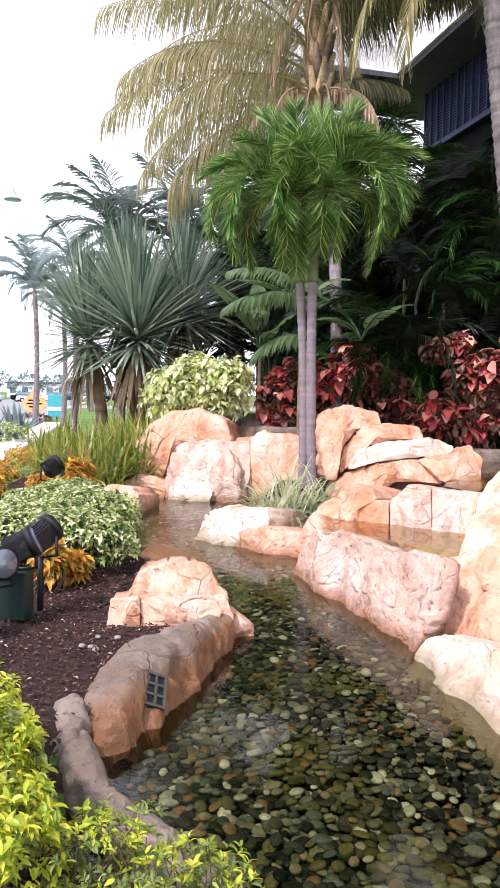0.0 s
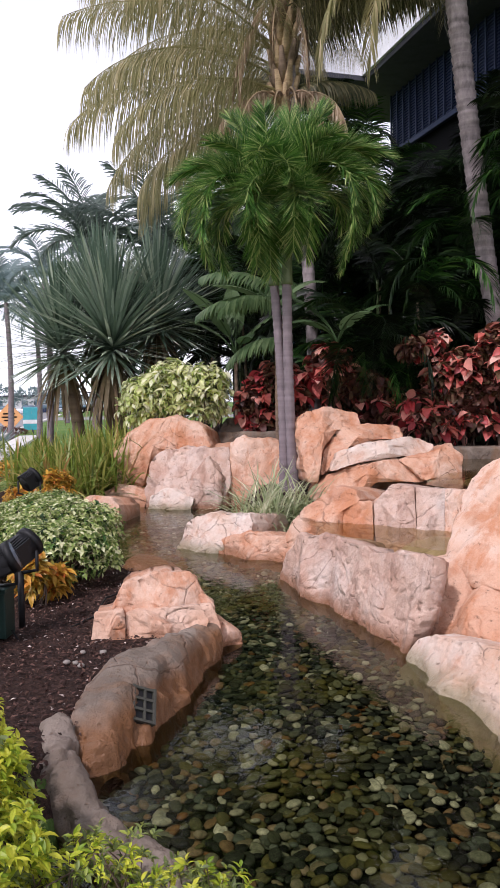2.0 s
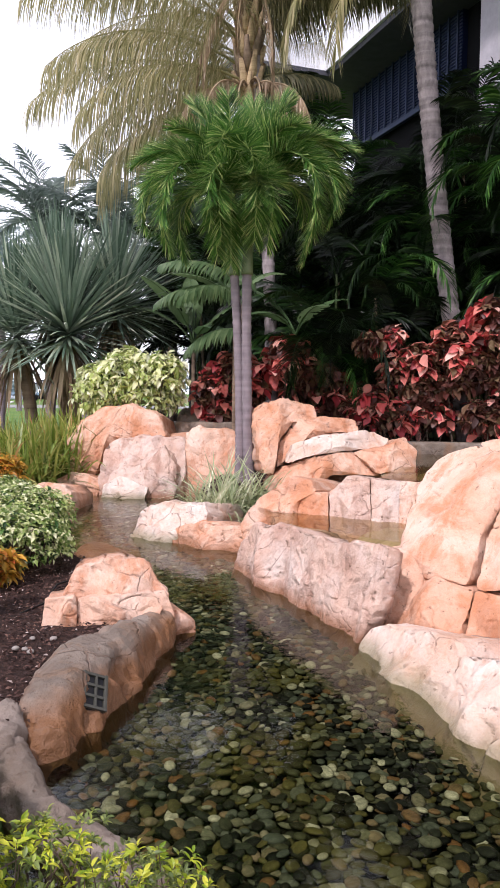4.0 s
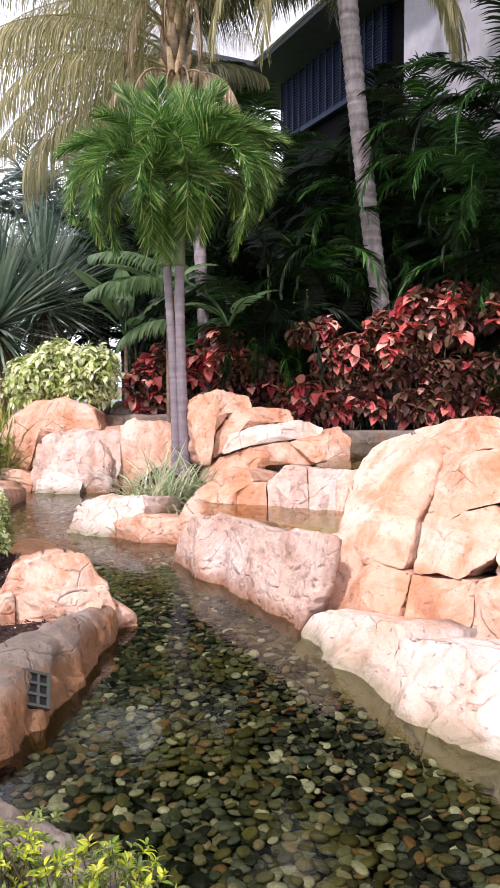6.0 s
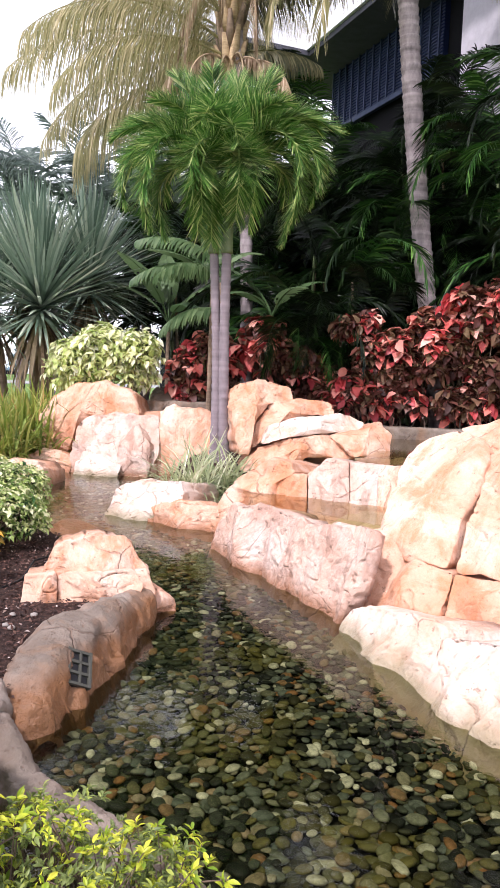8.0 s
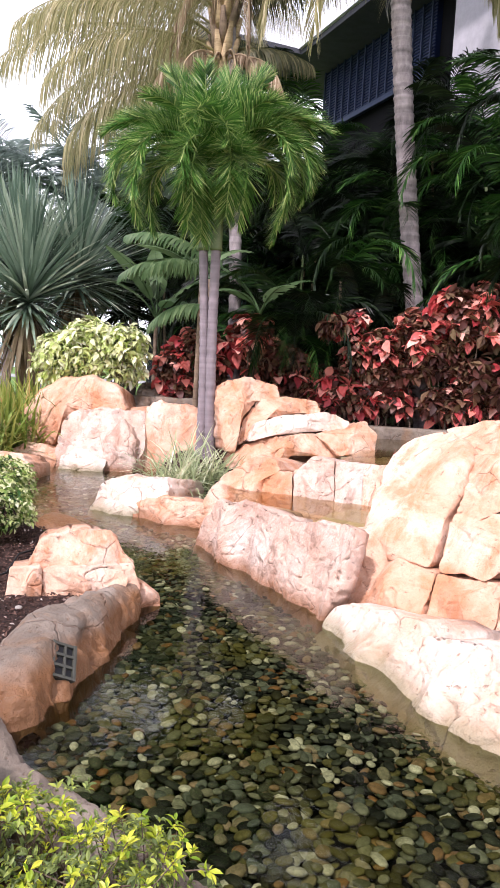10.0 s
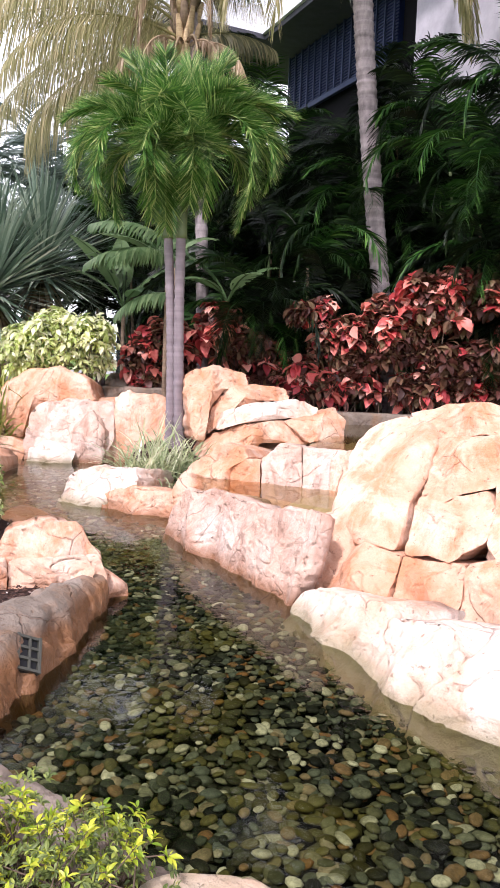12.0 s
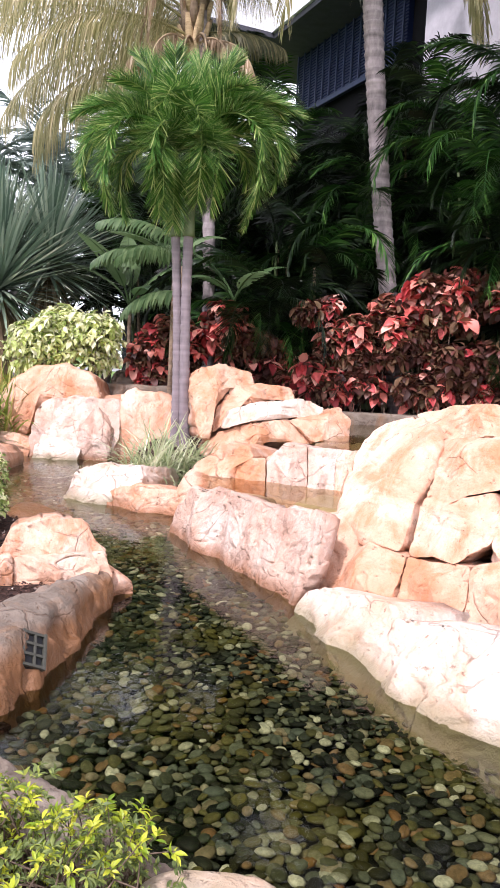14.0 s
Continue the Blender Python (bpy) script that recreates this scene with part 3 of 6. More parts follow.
def block(parent, mat, origin, yaw, lean, outline, deep=0.5, bulge=0.06, edge=0.05, off=0.0, seed=0, chisel=3, grit=0.011, label=""):
    """A carved block: its face has a given outline on a plane that leans back, swells and is cut by a few flat facets; its flanks run back level."""
    a, tip = radians(yaw), radians(lean)
    eu, back = np.array((math.cos(a), math.sin(a), 0)), np.array((-math.sin(a), math.cos(a), 0))
    ev = np.array((0, 0, math.cos(tip))) + back * math.sin(tip)
    out = np.cross(eu, ev)
    o = np.array(origin) + out * off
    q = np.array(outline, float)
    if (q[:, 0] * np.roll(q[:, 1], -1) - q[:, 1] * np.roll(q[:, 0], -1)).sum() < 0:
        q = q[::-1]
    ln = np.linalg.norm(np.roll(q, -1, 0) - q, axis=1)
    cum = np.concatenate([[0], np.cumsum(ln)])
    size = cum[-1] / 4
    m = 132
    at = np.linspace(0, cum[-1], m, endpoint=False)
    loop = np.concatenate([q, q[:1]])
    rim_ = np.stack([np.interp(at, cum, loop[:, i]) for i in (0, 1)], 1)
    for _ in range(2):
        rim_ = (np.roll(rim_, 1, 0) + 2 * rim_ + np.roll(rim_, -1, 0)) / 4
    mid = rim_.mean(0)
    rim_ = mid + (rim_ - mid) * 1.025
    rim_ = np.array([p + (p - mid) * 0.05 * noise.fractal(Vector((p[0], p[1], seed * 1.7)) * 7.0, 1.0, 2.0, 3) for p in rim_])
    r = np.random.default_rng(seed + 500)
    cuts = [(r.uniform(0, 2 * math.pi), r.uniform(0.15, 0.65), bulge * r.uniform(0.5, 1.0)) for _ in range(chisel + 2)]
    grit *= min(1.0, 0.35 + size)
    drift = Vector((seed * 3.7, seed * 1.3, seed * 7.1))
    verts, faces = [], []

    def rough(p, d, amount):
        s = Vector(p) * 4.0 + drift
        step_ = noise.noise(Vector((s.x * 0.6, s.y * 0.6, s.z * 1.8)) * 1.6)
        crack = max(0.0, 1.0 - abs(step_) / 0.045) * min(1.0, max(0.0, 3.0 * noise.noise(s * 0.7) + 0.6))
        cells, near = noise.voronoi(s * 0.9)
        facet = (s * 0.9 - near[0]).dot(Vector(noise.cell_vector(near[0] * 5.3)) - Vector((0.5, 0.5, 0.5)))
        return p + d * amount * (1.2 * noise.fractal(s, 0.8, 2.1, 4) + 1.6 * facet - 1.9 * crack)

    lip = []
    for ring in RINGS:
        for p in rim_:
            v = mid + (p - mid) * ring
            d = (1 - ring) * float(np.linalg.norm(p - mid))
            h = bulge * (1 - math.exp(-d / edge))
            for th, slope, base in cuts:
                h = min(h, base + slope * (math.cos(th) * (v[0] - mid[0]) + math.sin(th) * (v[1] - mid[1])) / max(size, 0.2) * 0.5)
            h = max(h, -0.4 * bulge)
            if ring == 1.0:
                lip.append(h)
            verts.append(rough(o + v[0] * eu + v[1] * ev + out * h, out, grit))
    for t in BACKS:
        for p, h in zip(rim_, lip):
            v = mid + (p - mid) * (1.0 + 0.012 * min(1, t * 8) - 0.10 * t)
            w = o + v[0] * eu + v[1] * ev + out * h + back * deep * t
            d = (p[0] - mid[0]) * eu + (p[1] - mid[1]) * ev
            d = d / (np.linalg.norm(d) + 1e-9)
            w = rough(w, d, grit * 1.6)
            verts.append(w - np.array((0, 0, 0.10 * deep * t)))
    n = len(RINGS)
    for i in range(n - 1):
        for k in range(m):
            k2 = (k + 1) % m
            faces.append((i * m + k, i * m + k2, (i + 1) * m + k2, (i + 1) * m + k))
    faces.append(tuple((n - 1) * m + k for k in range(m)))
    prev = 0
    for i in range(n, n + len(BACKS)):
        for k in range(m):
            k2 = (k + 1) % m
            faces.append((prev * m + k2, prev * m + k, i * m + k, i * m + k2))
        prev = i
    faces.append(tuple(prev * m + k for k in range(m - 1, -1, -1)))
    return add("stone", verts, faces, mat, parent, label)


def blocks(root, origin, yaw, lean, items):
    for mat, outline, opts in items:
        block(root, mat, origin, yaw, lean, outline, **opts)


def rock(name, label, group="pond rocks"):
    return thing(name, label, "rock", group)


O, P, G, C = rock_orange, rock_pink, rock_grey, rock_cream
wall_rock = rock("rock_wall", "pale pink rock wall holding the raised pool, chipped edge")
blocks(wall_rock, (-0.34, 6.59, 0.00), -65.0, 14, [
    (P, [(0.01, -0.21), (0.07, 0.21), (0.27, 0.43), (0.85, 0.51), (1.0, 0.39), (1.22, -0.21)], dict(seed=1, deep=0.45, bulge=0.08, chisel=5, grit=0.02)),
    (P, [(1.24, -0.21), (0.94, 0.5), (1.43, 0.5), (1.52, 0.37), (1.7, -0.21)], dict(seed=2, deep=0.30, bulge=0.035, chisel=3, grit=0.018)),
    (P, [(1.72, -0.21), (1.46, 0.49), (1.86, 0.55), (2.02, 0.57), (2.07, 0.38), (2.05, -0.21)], dict(seed=3, deep=0.22, bulge=0.03, chisel=3, grit=0.018)),
    (P, [(2.06, -0.21), (2.08, 0.38), (2.03, 0.57), (2.19, 0.6), (2.20, 0.43), (2.13, -0.21)], dict(seed=4, deep=0.12, bulge=0.03, chisel=2, grit=0.018)),
])
boulder = rock("boulder", "tall orange and cream boulder of fitted blocks beside the pond")
blocks(boulder, (0.86, 5.00, 0.33), -46.4, 43, [
    (O, [(-0.04, 0.04), (-0.12, 0.25), (-0.21, 0.61), (-0.26, 0.9), (-0.14, 1.05), (0.07, 1.17), (0.37, 0.97), (0.41, 0.7), (0.41, 0.45), (0.45, 0.05), (0.27, 0.06)], dict(seed=11, deep=0.7, bulge=0.1, chisel=2, edge=0.09)),
    (O, [(0.07, 1.18), (0.31, 1.29), (0.72, 1.3), (0.98, 1.24), (1.03, 1.09), (0.74, 1.04), (0.44, 0.98), (0.37, 0.98)], dict(seed=12, deep=0.8, bulge=0.09, chisel=2, edge=0.08)),
    (O, [(0.39, 0.95), (0.45, 0.97), (0.77, 1.03), (0.91, 0.63), (0.69, 0.54), (0.57, 0.39), (0.46, 0.41), (0.43, 0.69)], dict(seed=13, deep=0.6, bulge=0.05, chisel=2)),
    (O, [(0.44, 0.41), (0.58, 0.37), (0.69, 0.52), (0.87, 0.6), (0.96, 0.47), (0.98, 0.24), (0.83, 0.06), (0.53, 0.05)], dict(seed=14, deep=0.6, bulge=0.08, chisel=3)),
    (O, [(0.78, 1.04), (1.1, 1.1), (1.39, 0.31), (1.1, 0.14), (1.0, 0.24), (0.97, 0.47)], dict(seed=23, deep=0.6, bulge=0.07, chisel=3)),
    (O, [(-0.06, -0.01), (-0.02, 0.03), (0.27, 0.05), (0.5, 0.02), (0.58, -0.31), (0.38, -0.32), (0.1, -0.31)], dict(seed=15, deep=0.5, bulge=0.07, chisel=3)),
    (O, [(0.52, 0.03), (0.84, 0.05), (0.94, 0.03), (0.99, -0.18), (0.99, -0.35), (0.8, -0.35), (0.61, -0.35)], dict(seed=16, deep=0.5, bulge=0.09, chisel=4)),
    (O, [(0.96, 0.04), (1.1, 0.13), (1.42, 0.3), (1.57, -0.08), (1.31, -0.3), (1.11, -0.49), (1.03, -0.43), (1.01, -0.17)], dict(seed=17, deep=0.6, bulge=0.1, chisel=2)),
])
blocks(boulder, (0.53, 4.47, 0.00), -73.9, 38, [
    (C, [(0.01, -0.25), (-0.08, 0.12), (-0.04, 0.19), (0.47, 0.31), (0.72, 0.35), (0.82, 0.2), (1.02, 0.14), (1.03, 0.09), (0.92, -0.25)], dict(seed=18, deep=0.5, bulge=0.05, chisel=5, grit=0.016)),
    (C, [(0.93, -0.25), (1.04, 0.1), (0.84, 0.21), (0.8, 0.3), (1.0, 0.37), (1.21, 0.41), (1.36, 0.33), (1.39, 0.24), (1.32, 0.03), (1.32, -0.25)], dict(seed=19, deep=0.5, bulge=0.05, chisel=5, grit=0.016)),
])
blocks(boulder, (0.90, 3.19, 0.00), -45.9, 35, [
    (C, [(-0.0, -0.24), (0.01, 0.05), (0.12, 0.21), (0.19, 0.35), (0.29, 0.45), (0.49, 0.6), (0.76, 0.4), (0.95, -0.24), (0.41, -0.24)], dict(seed=20, deep=0.7, bulge=0.07, chisel=4, grit=0.016)),
])
stone("stone", boulder, O, [(1.35, 5.45, 0.1), (2.5, 4.3, 0.1), (2.6, 4.9, 1.08), (1.55, 5.75, 1.05)], (0.8, 0.9, -0.1), k=5, rough=0.02, seed=22)
stone("stone", boulder, O, [(1.45, 3.9, -0.2), (2.6, 2.9, -0.2), (2.8, 3.9, 0.75), (1.75, 4.7, 0.75)], (0.6, 0.6, 0.1), k=5, rough=0.02, seed=24)
stone("stone", boulder, O, [(0.62, 4.74, -0.2), (0.90, 4.58, -0.2), (0.98, 4.98, 0.50), (0.74, 5.12, 0.46)], (0.35, 0.35, 0), k=8, rough=0.015, seed=25)
terrace = rock("rock_terrace", "orange layered rock ledge behind the raised pool")
blocks(terrace, (0.07, 6.77, 0.47), -29.7, 16, [
    (O, [(-0.35, -0.13), (-0.3, -0.02), (-0.21, 0.1), (0.11, 0.33), (0.29, 0.28), (0.33, 0.2), (0.20, 0.10), (0.20, -0.2), (-0.15, -0.3), (-0.3, -0.3)], dict(seed=31, deep=0.9, bulge=0.07, chisel=5)),
    (O, [(0.17, 0.11), (0.34, 0.2), (0.46, 0.19), (0.53, -0.2), (0.18, -0.2)], dict(seed=32, deep=0.7, bulge=0.04, chisel=3)),
    (P, [(0.48, 0.19), (0.63, 0.36), (0.82, 0.35), (0.91, -0.2), (0.56, -0.2)], dict(seed=33, deep=0.7, bulge=0.05, chisel=3)),
    (P, [(0.84, 0.35), (1.09, 0.34), (1.13, -0.2), (0.92, -0.2)], dict(seed=34, deep=0.7, bulge=0.05, chisel=3)),
    (O, [(1.1, 0.34), (1.32, 0.35), (1.46, 0.35), (1.52, -0.2), (1.15, -0.2)], dict(seed=35, deep=0.7, bulge=0.05, chisel=3)),
])
stone("stone", terrace, O, [(-0.36, 6.95, -0.2), (0.06, 6.75, -0.2), (0.10, 7.00, 0.44), (-0.20, 7.20, 0.36)], (0.2, 0.7, 0), k=6, rough=0.03, seed=37)
stone("stone", terrace, O, [(-0.22, 7.0, 0.2), (0.80, 6.52, 0.2), (0.85, 6.75, 0.62), (0.02, 7.15, 0.66)], (0.3, 0.6, 0), k=7, rough=0.03, seed=38)
heap = rock("rock_ledge", "orange and cream layered rock heap above the pools")
blocks(heap, (0.20, 9.20, 0.35), 10.6, 42, [
    (O, [(-0.24, 1.21), (-0.12, 1.37), (0.13, 1.46), (0.6, 1.42), (0.58, 1.18), (0.27, 1.09), (0.06, 0.82), (-0.06, 0.52), (-0.09, 0.26), (-0.22, 0.29), (-0.25, 0.73)], dict(seed=41, deep=0.8, bulge=0.18, edge=0.14, chisel=5, grit=0.02)),
    (O, [(0.07, 0.8), (0.3, 1.11), (0.6, 1.18), (1.11, 1.15), (1.11, 0.96), (0.62, 0.88), (0.36, 0.79), (0.2, 0.71), (0.08, 0.49), (-0.05, 0.39)], dict(seed=42, deep=0.8, bulge=0.13, edge=0.1, chisel=5, grit=0.02)),
    (C, [(0.19, 0.64), (0.59, 0.77), (1.28, 0.86), (1.45, 0.76), (1.37, 0.61), (0.93, 0.55), (0.55, 0.49), (0.08, 0.38)], dict(seed=43, deep=0.7, bulge=0.14, edge=0.1, chisel=5, grit=0.02, off=0.1)),
    (O, [(0.94, 0.51), (1.37, 0.58), (1.65, 0.74), (1.66, 0.62), (1.76, 0.5), (1.67, 0.22), (1.21, 0.18)], dict(seed=44, deep=0.7, bulge=0.13, edge=0.1, chisel=5, grit=0.02, off=0.12)),
    (O, [(0.07, 0.39), (0.56, 0.5), (0.93, 0.55), (1.21, 0.21), (0.6, 0.2), (0.36, 0.02), (0.13, 0.05), (-0.2, 0.01), (-0.08, 0.26)], dict(seed=45, deep=0.7, bulge=0.16, edge=0.12, chisel=6, grit=0.02, off=0.05)),
])
stone("stone", heap, O, [(-0.05, 10.1, 0.1), (1.6, 9.9, 0.1), (1.3, 10.8, 0.95), (0.1, 10.9, 1.10)], (0.0, 0.6, -0.05), k=6, rough=0.03, seed=42)
outcrop = rock("rock_outcrop", "orange rounded rock outcrop at the head of the stream")
blocks(outcrop, (-3.00, 11.30, 0.00), -8.7, 22, [
    (O, [(-0.21, 0.46), (-0.3, 0.74), (-0.25, 0.93), (-0.09, 1.26), (0.25, 1.5), (0.67, 1.57), (1.2, 1.41), (1.32, 1.01), (0.62, 0.95), (0.41, 0.81), (0.33, 0.43)], dict(seed=51, deep=1.0, bulge=0.24, chisel=6, edge=0.22, grit=0.02, off=-0.35)),
    (P, [(0.50, -0.22), (0.50, 0.25), (0.53, 0.72), (0.65, 0.87), (1.20, 0.93), (1.71, 0.92), (1.76, 0.44), (1.74, -0.22)], dict(seed=54, deep=0.8, bulge=0.2, chisel=6, edge=0.16, grit=0.02)),
    (P, [(0.62, -0.22), (0.68, 0.22), (0.92, 0.62), (1.18, 0.52), (1.25, -0.22)], dict(seed=59, deep=0.5, bulge=0.12, chisel=5, edge=0.1, off=0.12, grit=0.02)),
    (P, [(1.28, -0.22), (1.22, 0.46), (1.46, 0.74), (1.70, 0.42), (1.70, -0.22)], dict(seed=58, deep=0.5, bulge=0.12, chisel=5, edge=0.1, off=0.14, grit=0.02)),
    (O, [(1.73, -0.18), (1.74, 0.46), (1.71, 1.03), (1.95, 1.1), (2.42, 1.09), (2.67, 0.82), (2.7, -0.18)], dict(seed=55, deep=0.8, bulge=0.16, chisel=6, edge=0.14, grit=0.02, off=-0.1)),
    (C, [(0.6, -0.3), (0.66, 0.09), (0.87, 0.24), (1.32, 0.07), (1.28, -0.3)], dict(seed=56, deep=0.5, bulge=0.09, chisel=5, grit=0.018, off=0.22)),
    (O, [(-0.24, -0.24), (-0.24, 0.16), (0.04, 0.34), (0.51, 0.24), (0.52, -0.24)], dict(seed=53, deep=0.8, bulge=0.1, chisel=4, off=0.05)),
])
stone("stone", outcrop, O, [(-3.2, 12.0, -0.2), (-0.6, 11.5, -0.2), (-0.7, 11.9, 0.75), (-2.9, 12.3, 0.85)], (0.1, 0.6, 0), k=6, rough=0.03, seed=52)
stone("stone", outcrop, G, [(-1.70, 13.0, 0.3), (-1.10, 13.0, 0.3), (-1.15, 13.2, 1.18), (-1.62, 13.2, 1.22)], (0.1, 0.6, 0), k=5, rough=0.04, seed=57)
stream = rock("stream_rock", "pale orange rock between the stream and the grass tuft")
blocks(stream, (-1.44, 7.96, 0.00), -33.7, 24, [
    (C, [(0.0, -0.22), (-0.06, 0.18), (-0.05, 0.27), (0.05, 0.38), (0.41, 0.46), (0.76, 0.47), (0.84, 0.36), (0.82, -0.22)], dict(seed=61, deep=0.7, bulge=0.1, chisel=6, grit=0.02, off=-0.06)),
    (C, [(-0.01, -0.22), (-0.01, 0.07), (0.05, 0.17), (0.37, 0.12), (0.55, 0.07), (0.56, -0.22)], dict(seed=62, deep=0.5, bulge=0.07, chisel=6, grit=0.02)),
    (O, [(0.58, -0.22), (0.54, 0.14), (0.66, 0.22), (1.05, 0.26), (1.35, 0.26), (1.47, -0.22)], dict(seed=63, deep=0.6, bulge=0.08, chisel=6, grit=0.02)),
])
low = rock("bank_rock", "low orange rock on the mulch bank of the stream")
blocks(low, (-3.20, 9.70, 0.00), -11.3, 30, [
    (O, [(0.12, -0.23), (0.07, 0.26), (0.2, 0.39), (0.5, 0.38), (0.67, 0.28), (0.79, -0.23)], dict(seed=71, deep=0.7, bulge=0.08, chisel=4)),
])
low2 = rock("bank_rock", "low grey rock half buried at the stream bank")
stone("stone", low2, G, [(-1.75, 6.5, -0.2), (-1.15, 6.2, -0.2), (-1.2, 6.5, 0.07), (-1.7, 6.7, 0.12)], (0.0, 0.5, 0), k=4, rough=0.03, seed=72)
bank = rock("bank_boulder", "rounded orange boulder with a cracked block at the pond edge")
blocks(bank, (-1.31, 4.36, 0.10), 13.4, 20, [
    (O, [(0.12, 0.22), (0.14, 0.28), (0.21, 0.38), (0.41, 0.45), (0.6, 0.44), (0.67, 0.35), (0.74, 0.24), (0.72, 0.05), (0.41, 0.03), (0.14, 0.05)], dict(seed=81, deep=0.45, bulge=0.1, chisel=5, grit=0.02, off=-0.12, edge=0.08)),
    (O, [(0.03, 0.2), (0.19, 0.22), (0.2, 0.16), (0.2, -0.03), (0.0, -0.01)], dict(seed=82, deep=0.4, bulge=0.03, chisel=3, grit=0.016, edge=0.03)),
    (O, [(0.21, 0.21), (0.4, 0.21), (0.65, 0.22), (0.7, 0.13), (0.64, 0.02), (0.43, 0.0), (0.21, -0.05)], dict(seed=83, deep=0.45, bulge=0.06, chisel=3, grit=0.018, edge=0.04)),
    (O, [(0.66, 0.22), (0.73, 0.22), (0.78, 0.09), (0.75, -0.03), (0.67, -0.11), (0.6, -0.07), (0.65, 0.02), (0.71, 0.12)], dict(seed=84, deep=0.4, bulge=0.05, chisel=3, grit=0.016, off=-0.05)),
    (O, [(0.76, 0.16), (0.82, 0.12), (0.93, 0.04), (0.93, -0.03), (0.81, -0.08), (0.71, -0.19), (0.72, -0.07), (0.79, 0.03)], dict(seed=85, deep=0.4, bulge=0.05, chisel=3, grit=0.016, off=-0.22)),
])

# curved kerb of rock round the near left of the pond
rim = thing("edging_rock", "curved brown weathered rock edging along the pond", "rock", "pond rocks")
RIM = [((-0.62, 4.75), 0.08, 0.10), ((-0.72, 4.52), 0.15, 0.18), ((-0.80, 4.20), 0.20, 0.24), ((-0.88, 3.85), 0.235, 0.255), ((-0.955, 3.52), 0.245, 0.25), ((-0.985, 3.30), 0.21, 0.22), ((-0.93, 3.15), 0.15, 0.16), ((-0.85, 3.07), 0.09, 0.08)]
ARM = [((-1.06, 3.45), 0.09, 0.10), ((-1.10, 3.22), 0.115, 0.175), ((-1.06, 3.00), 0.115, 0.175), ((-0.95, 2.78), 0.11, 0.15), ((-0.80, 2.60), 0.11, 0.12), ((-0.62, 2.42), 0.11, 0.10), ((-0.42, 2.26), 0.11, 0.08), ((-0.20, 2.13), 0.11, 0.06), ((0.00, 2.05), 0.09, 0.04)]


def sweep_rim(rows, steps=20, ring=34):
    ctr, wid, hgt = (np.array([r[i] for r in rows], float) for i in range(3))
    s = np.linspace(0, len(rows) - 1, (len(rows) - 1) * steps + 1)
    k = np.arange(len(rows))
    cx, cy = (np.convolve(np.pad(np.interp(s, k, ctr[:, i]), 7, mode="edge"), np.ones(15) / 15, "valid") for i in (0, 1))
    w, h = np.interp(s, k, wid), np.interp(s, k, hgt)
    dx, dy = np.gradient(cx), np.gradient(cy)
    ln = np.hypot(dx, dy)
    nx, ny = -dy / ln, dx / ln
    verts, faces = [], []
    for i in range(len(s)):
        taper = min(1.0, 0.25 + 0.12 * min(i, len(s) - 1 - i)) ** 0.5
        for j in range(ring):
            a = math.pi * j / (ring - 1)
            ca, sa = math.cos(a), math.sin(a)
            ca, sa = math.copysign(abs(ca) ** 0.75, ca), sa ** 0.8
            p = Vector((cx[i] + nx[i] * ca * w[i] * taper, cy[i] + ny[i] * ca * w[i] * taper, -0.2 + (h[i] + 0.2) * sa * taper))
            cells, near = noise.voronoi(p * 2.6)
            slope = Vector(noise.cell_vector(near[0] * 7.7)) - Vector((0.5, 0.5, 0.5))
            crease = max(0.0, 0.09 - cells[1] + cells[0]) / 0.09
            d = 0.036 * noise.fractal(p * 5.0, 0.8, 2.1, 5) + 0.075 * (p * 2.6 - near[0]).dot(slope) - 0.028 * crease ** 2
            verts.append(p + Vector((nx[i] * ca, ny[i] * ca, sa)) * d)
    for i in range(len(s) - 1):
        for j in range(ring - 1):
            a = i * ring + j
            faces.append((a, a + 1, a + ring + 1, a + ring))
    return verts, faces


add("kerb_stone", *sweep_rim(RIM), rock_grey, rim)
add("kerb_stone", *sweep_rim(ARM), rock_dry, rim)
near = rock("near_rock", "smooth pale brown rock at the near edge of the pond")
stone("stone", near, C, [(-0.30, 1.80, -0.2), (0.26, 1.74, -0.2), (0.19, 1.92, 0.06), (-0.20, 1.95, 0.055)], (0.0, 0.15, 0), k=3.5, rough=0.015, seed=95)

# low dark stone ledges of the planting beds
ledge = thing("stone_ledge", "low dark brown stone ledge edging the planting bed", "ledge", "stone ledges")
stone("stone", ledge, rock_grey, [(1.7, 11.75, 0.2), (6.5, 11.2, 0.2), (6.5, 11.25, 0.78), (1.7, 11.8, 0.78)], (0.0, 0.35, 0.0), k=14, rough=0.004, seed=96)
ledge2 = thing("stone_ledge", "low dark brown stone ledge behind the rock outcrop", "ledge", "stone ledges")
stone("stone", ledge2, rock_grey, [(-1.7, 12.95, 0.2), (0.0, 12.6, 0.2), (0.0, 12.65, 1.02), (-1.7, 13.0, 1.00)], (0.0, 0.35, 0.0), k=14, rough=0.006, seed=97)

# ---- building behind the palms ----
m = Mat("blue window glass")
window_mat = m.done((0.10, 0.16, 0.20), 0.06, None, 0.7)
U, V = Vector((0.358, -0.934, 0)), Vector((0.934, 0.358, 0))   # along the facade towards the street side, and into the building
CORNER = Vector((1.6, 24.0, 0))


def bpoint(u, v, z):
    p = CORNER + U * u + V * v
    return (p.x, p.y, z)


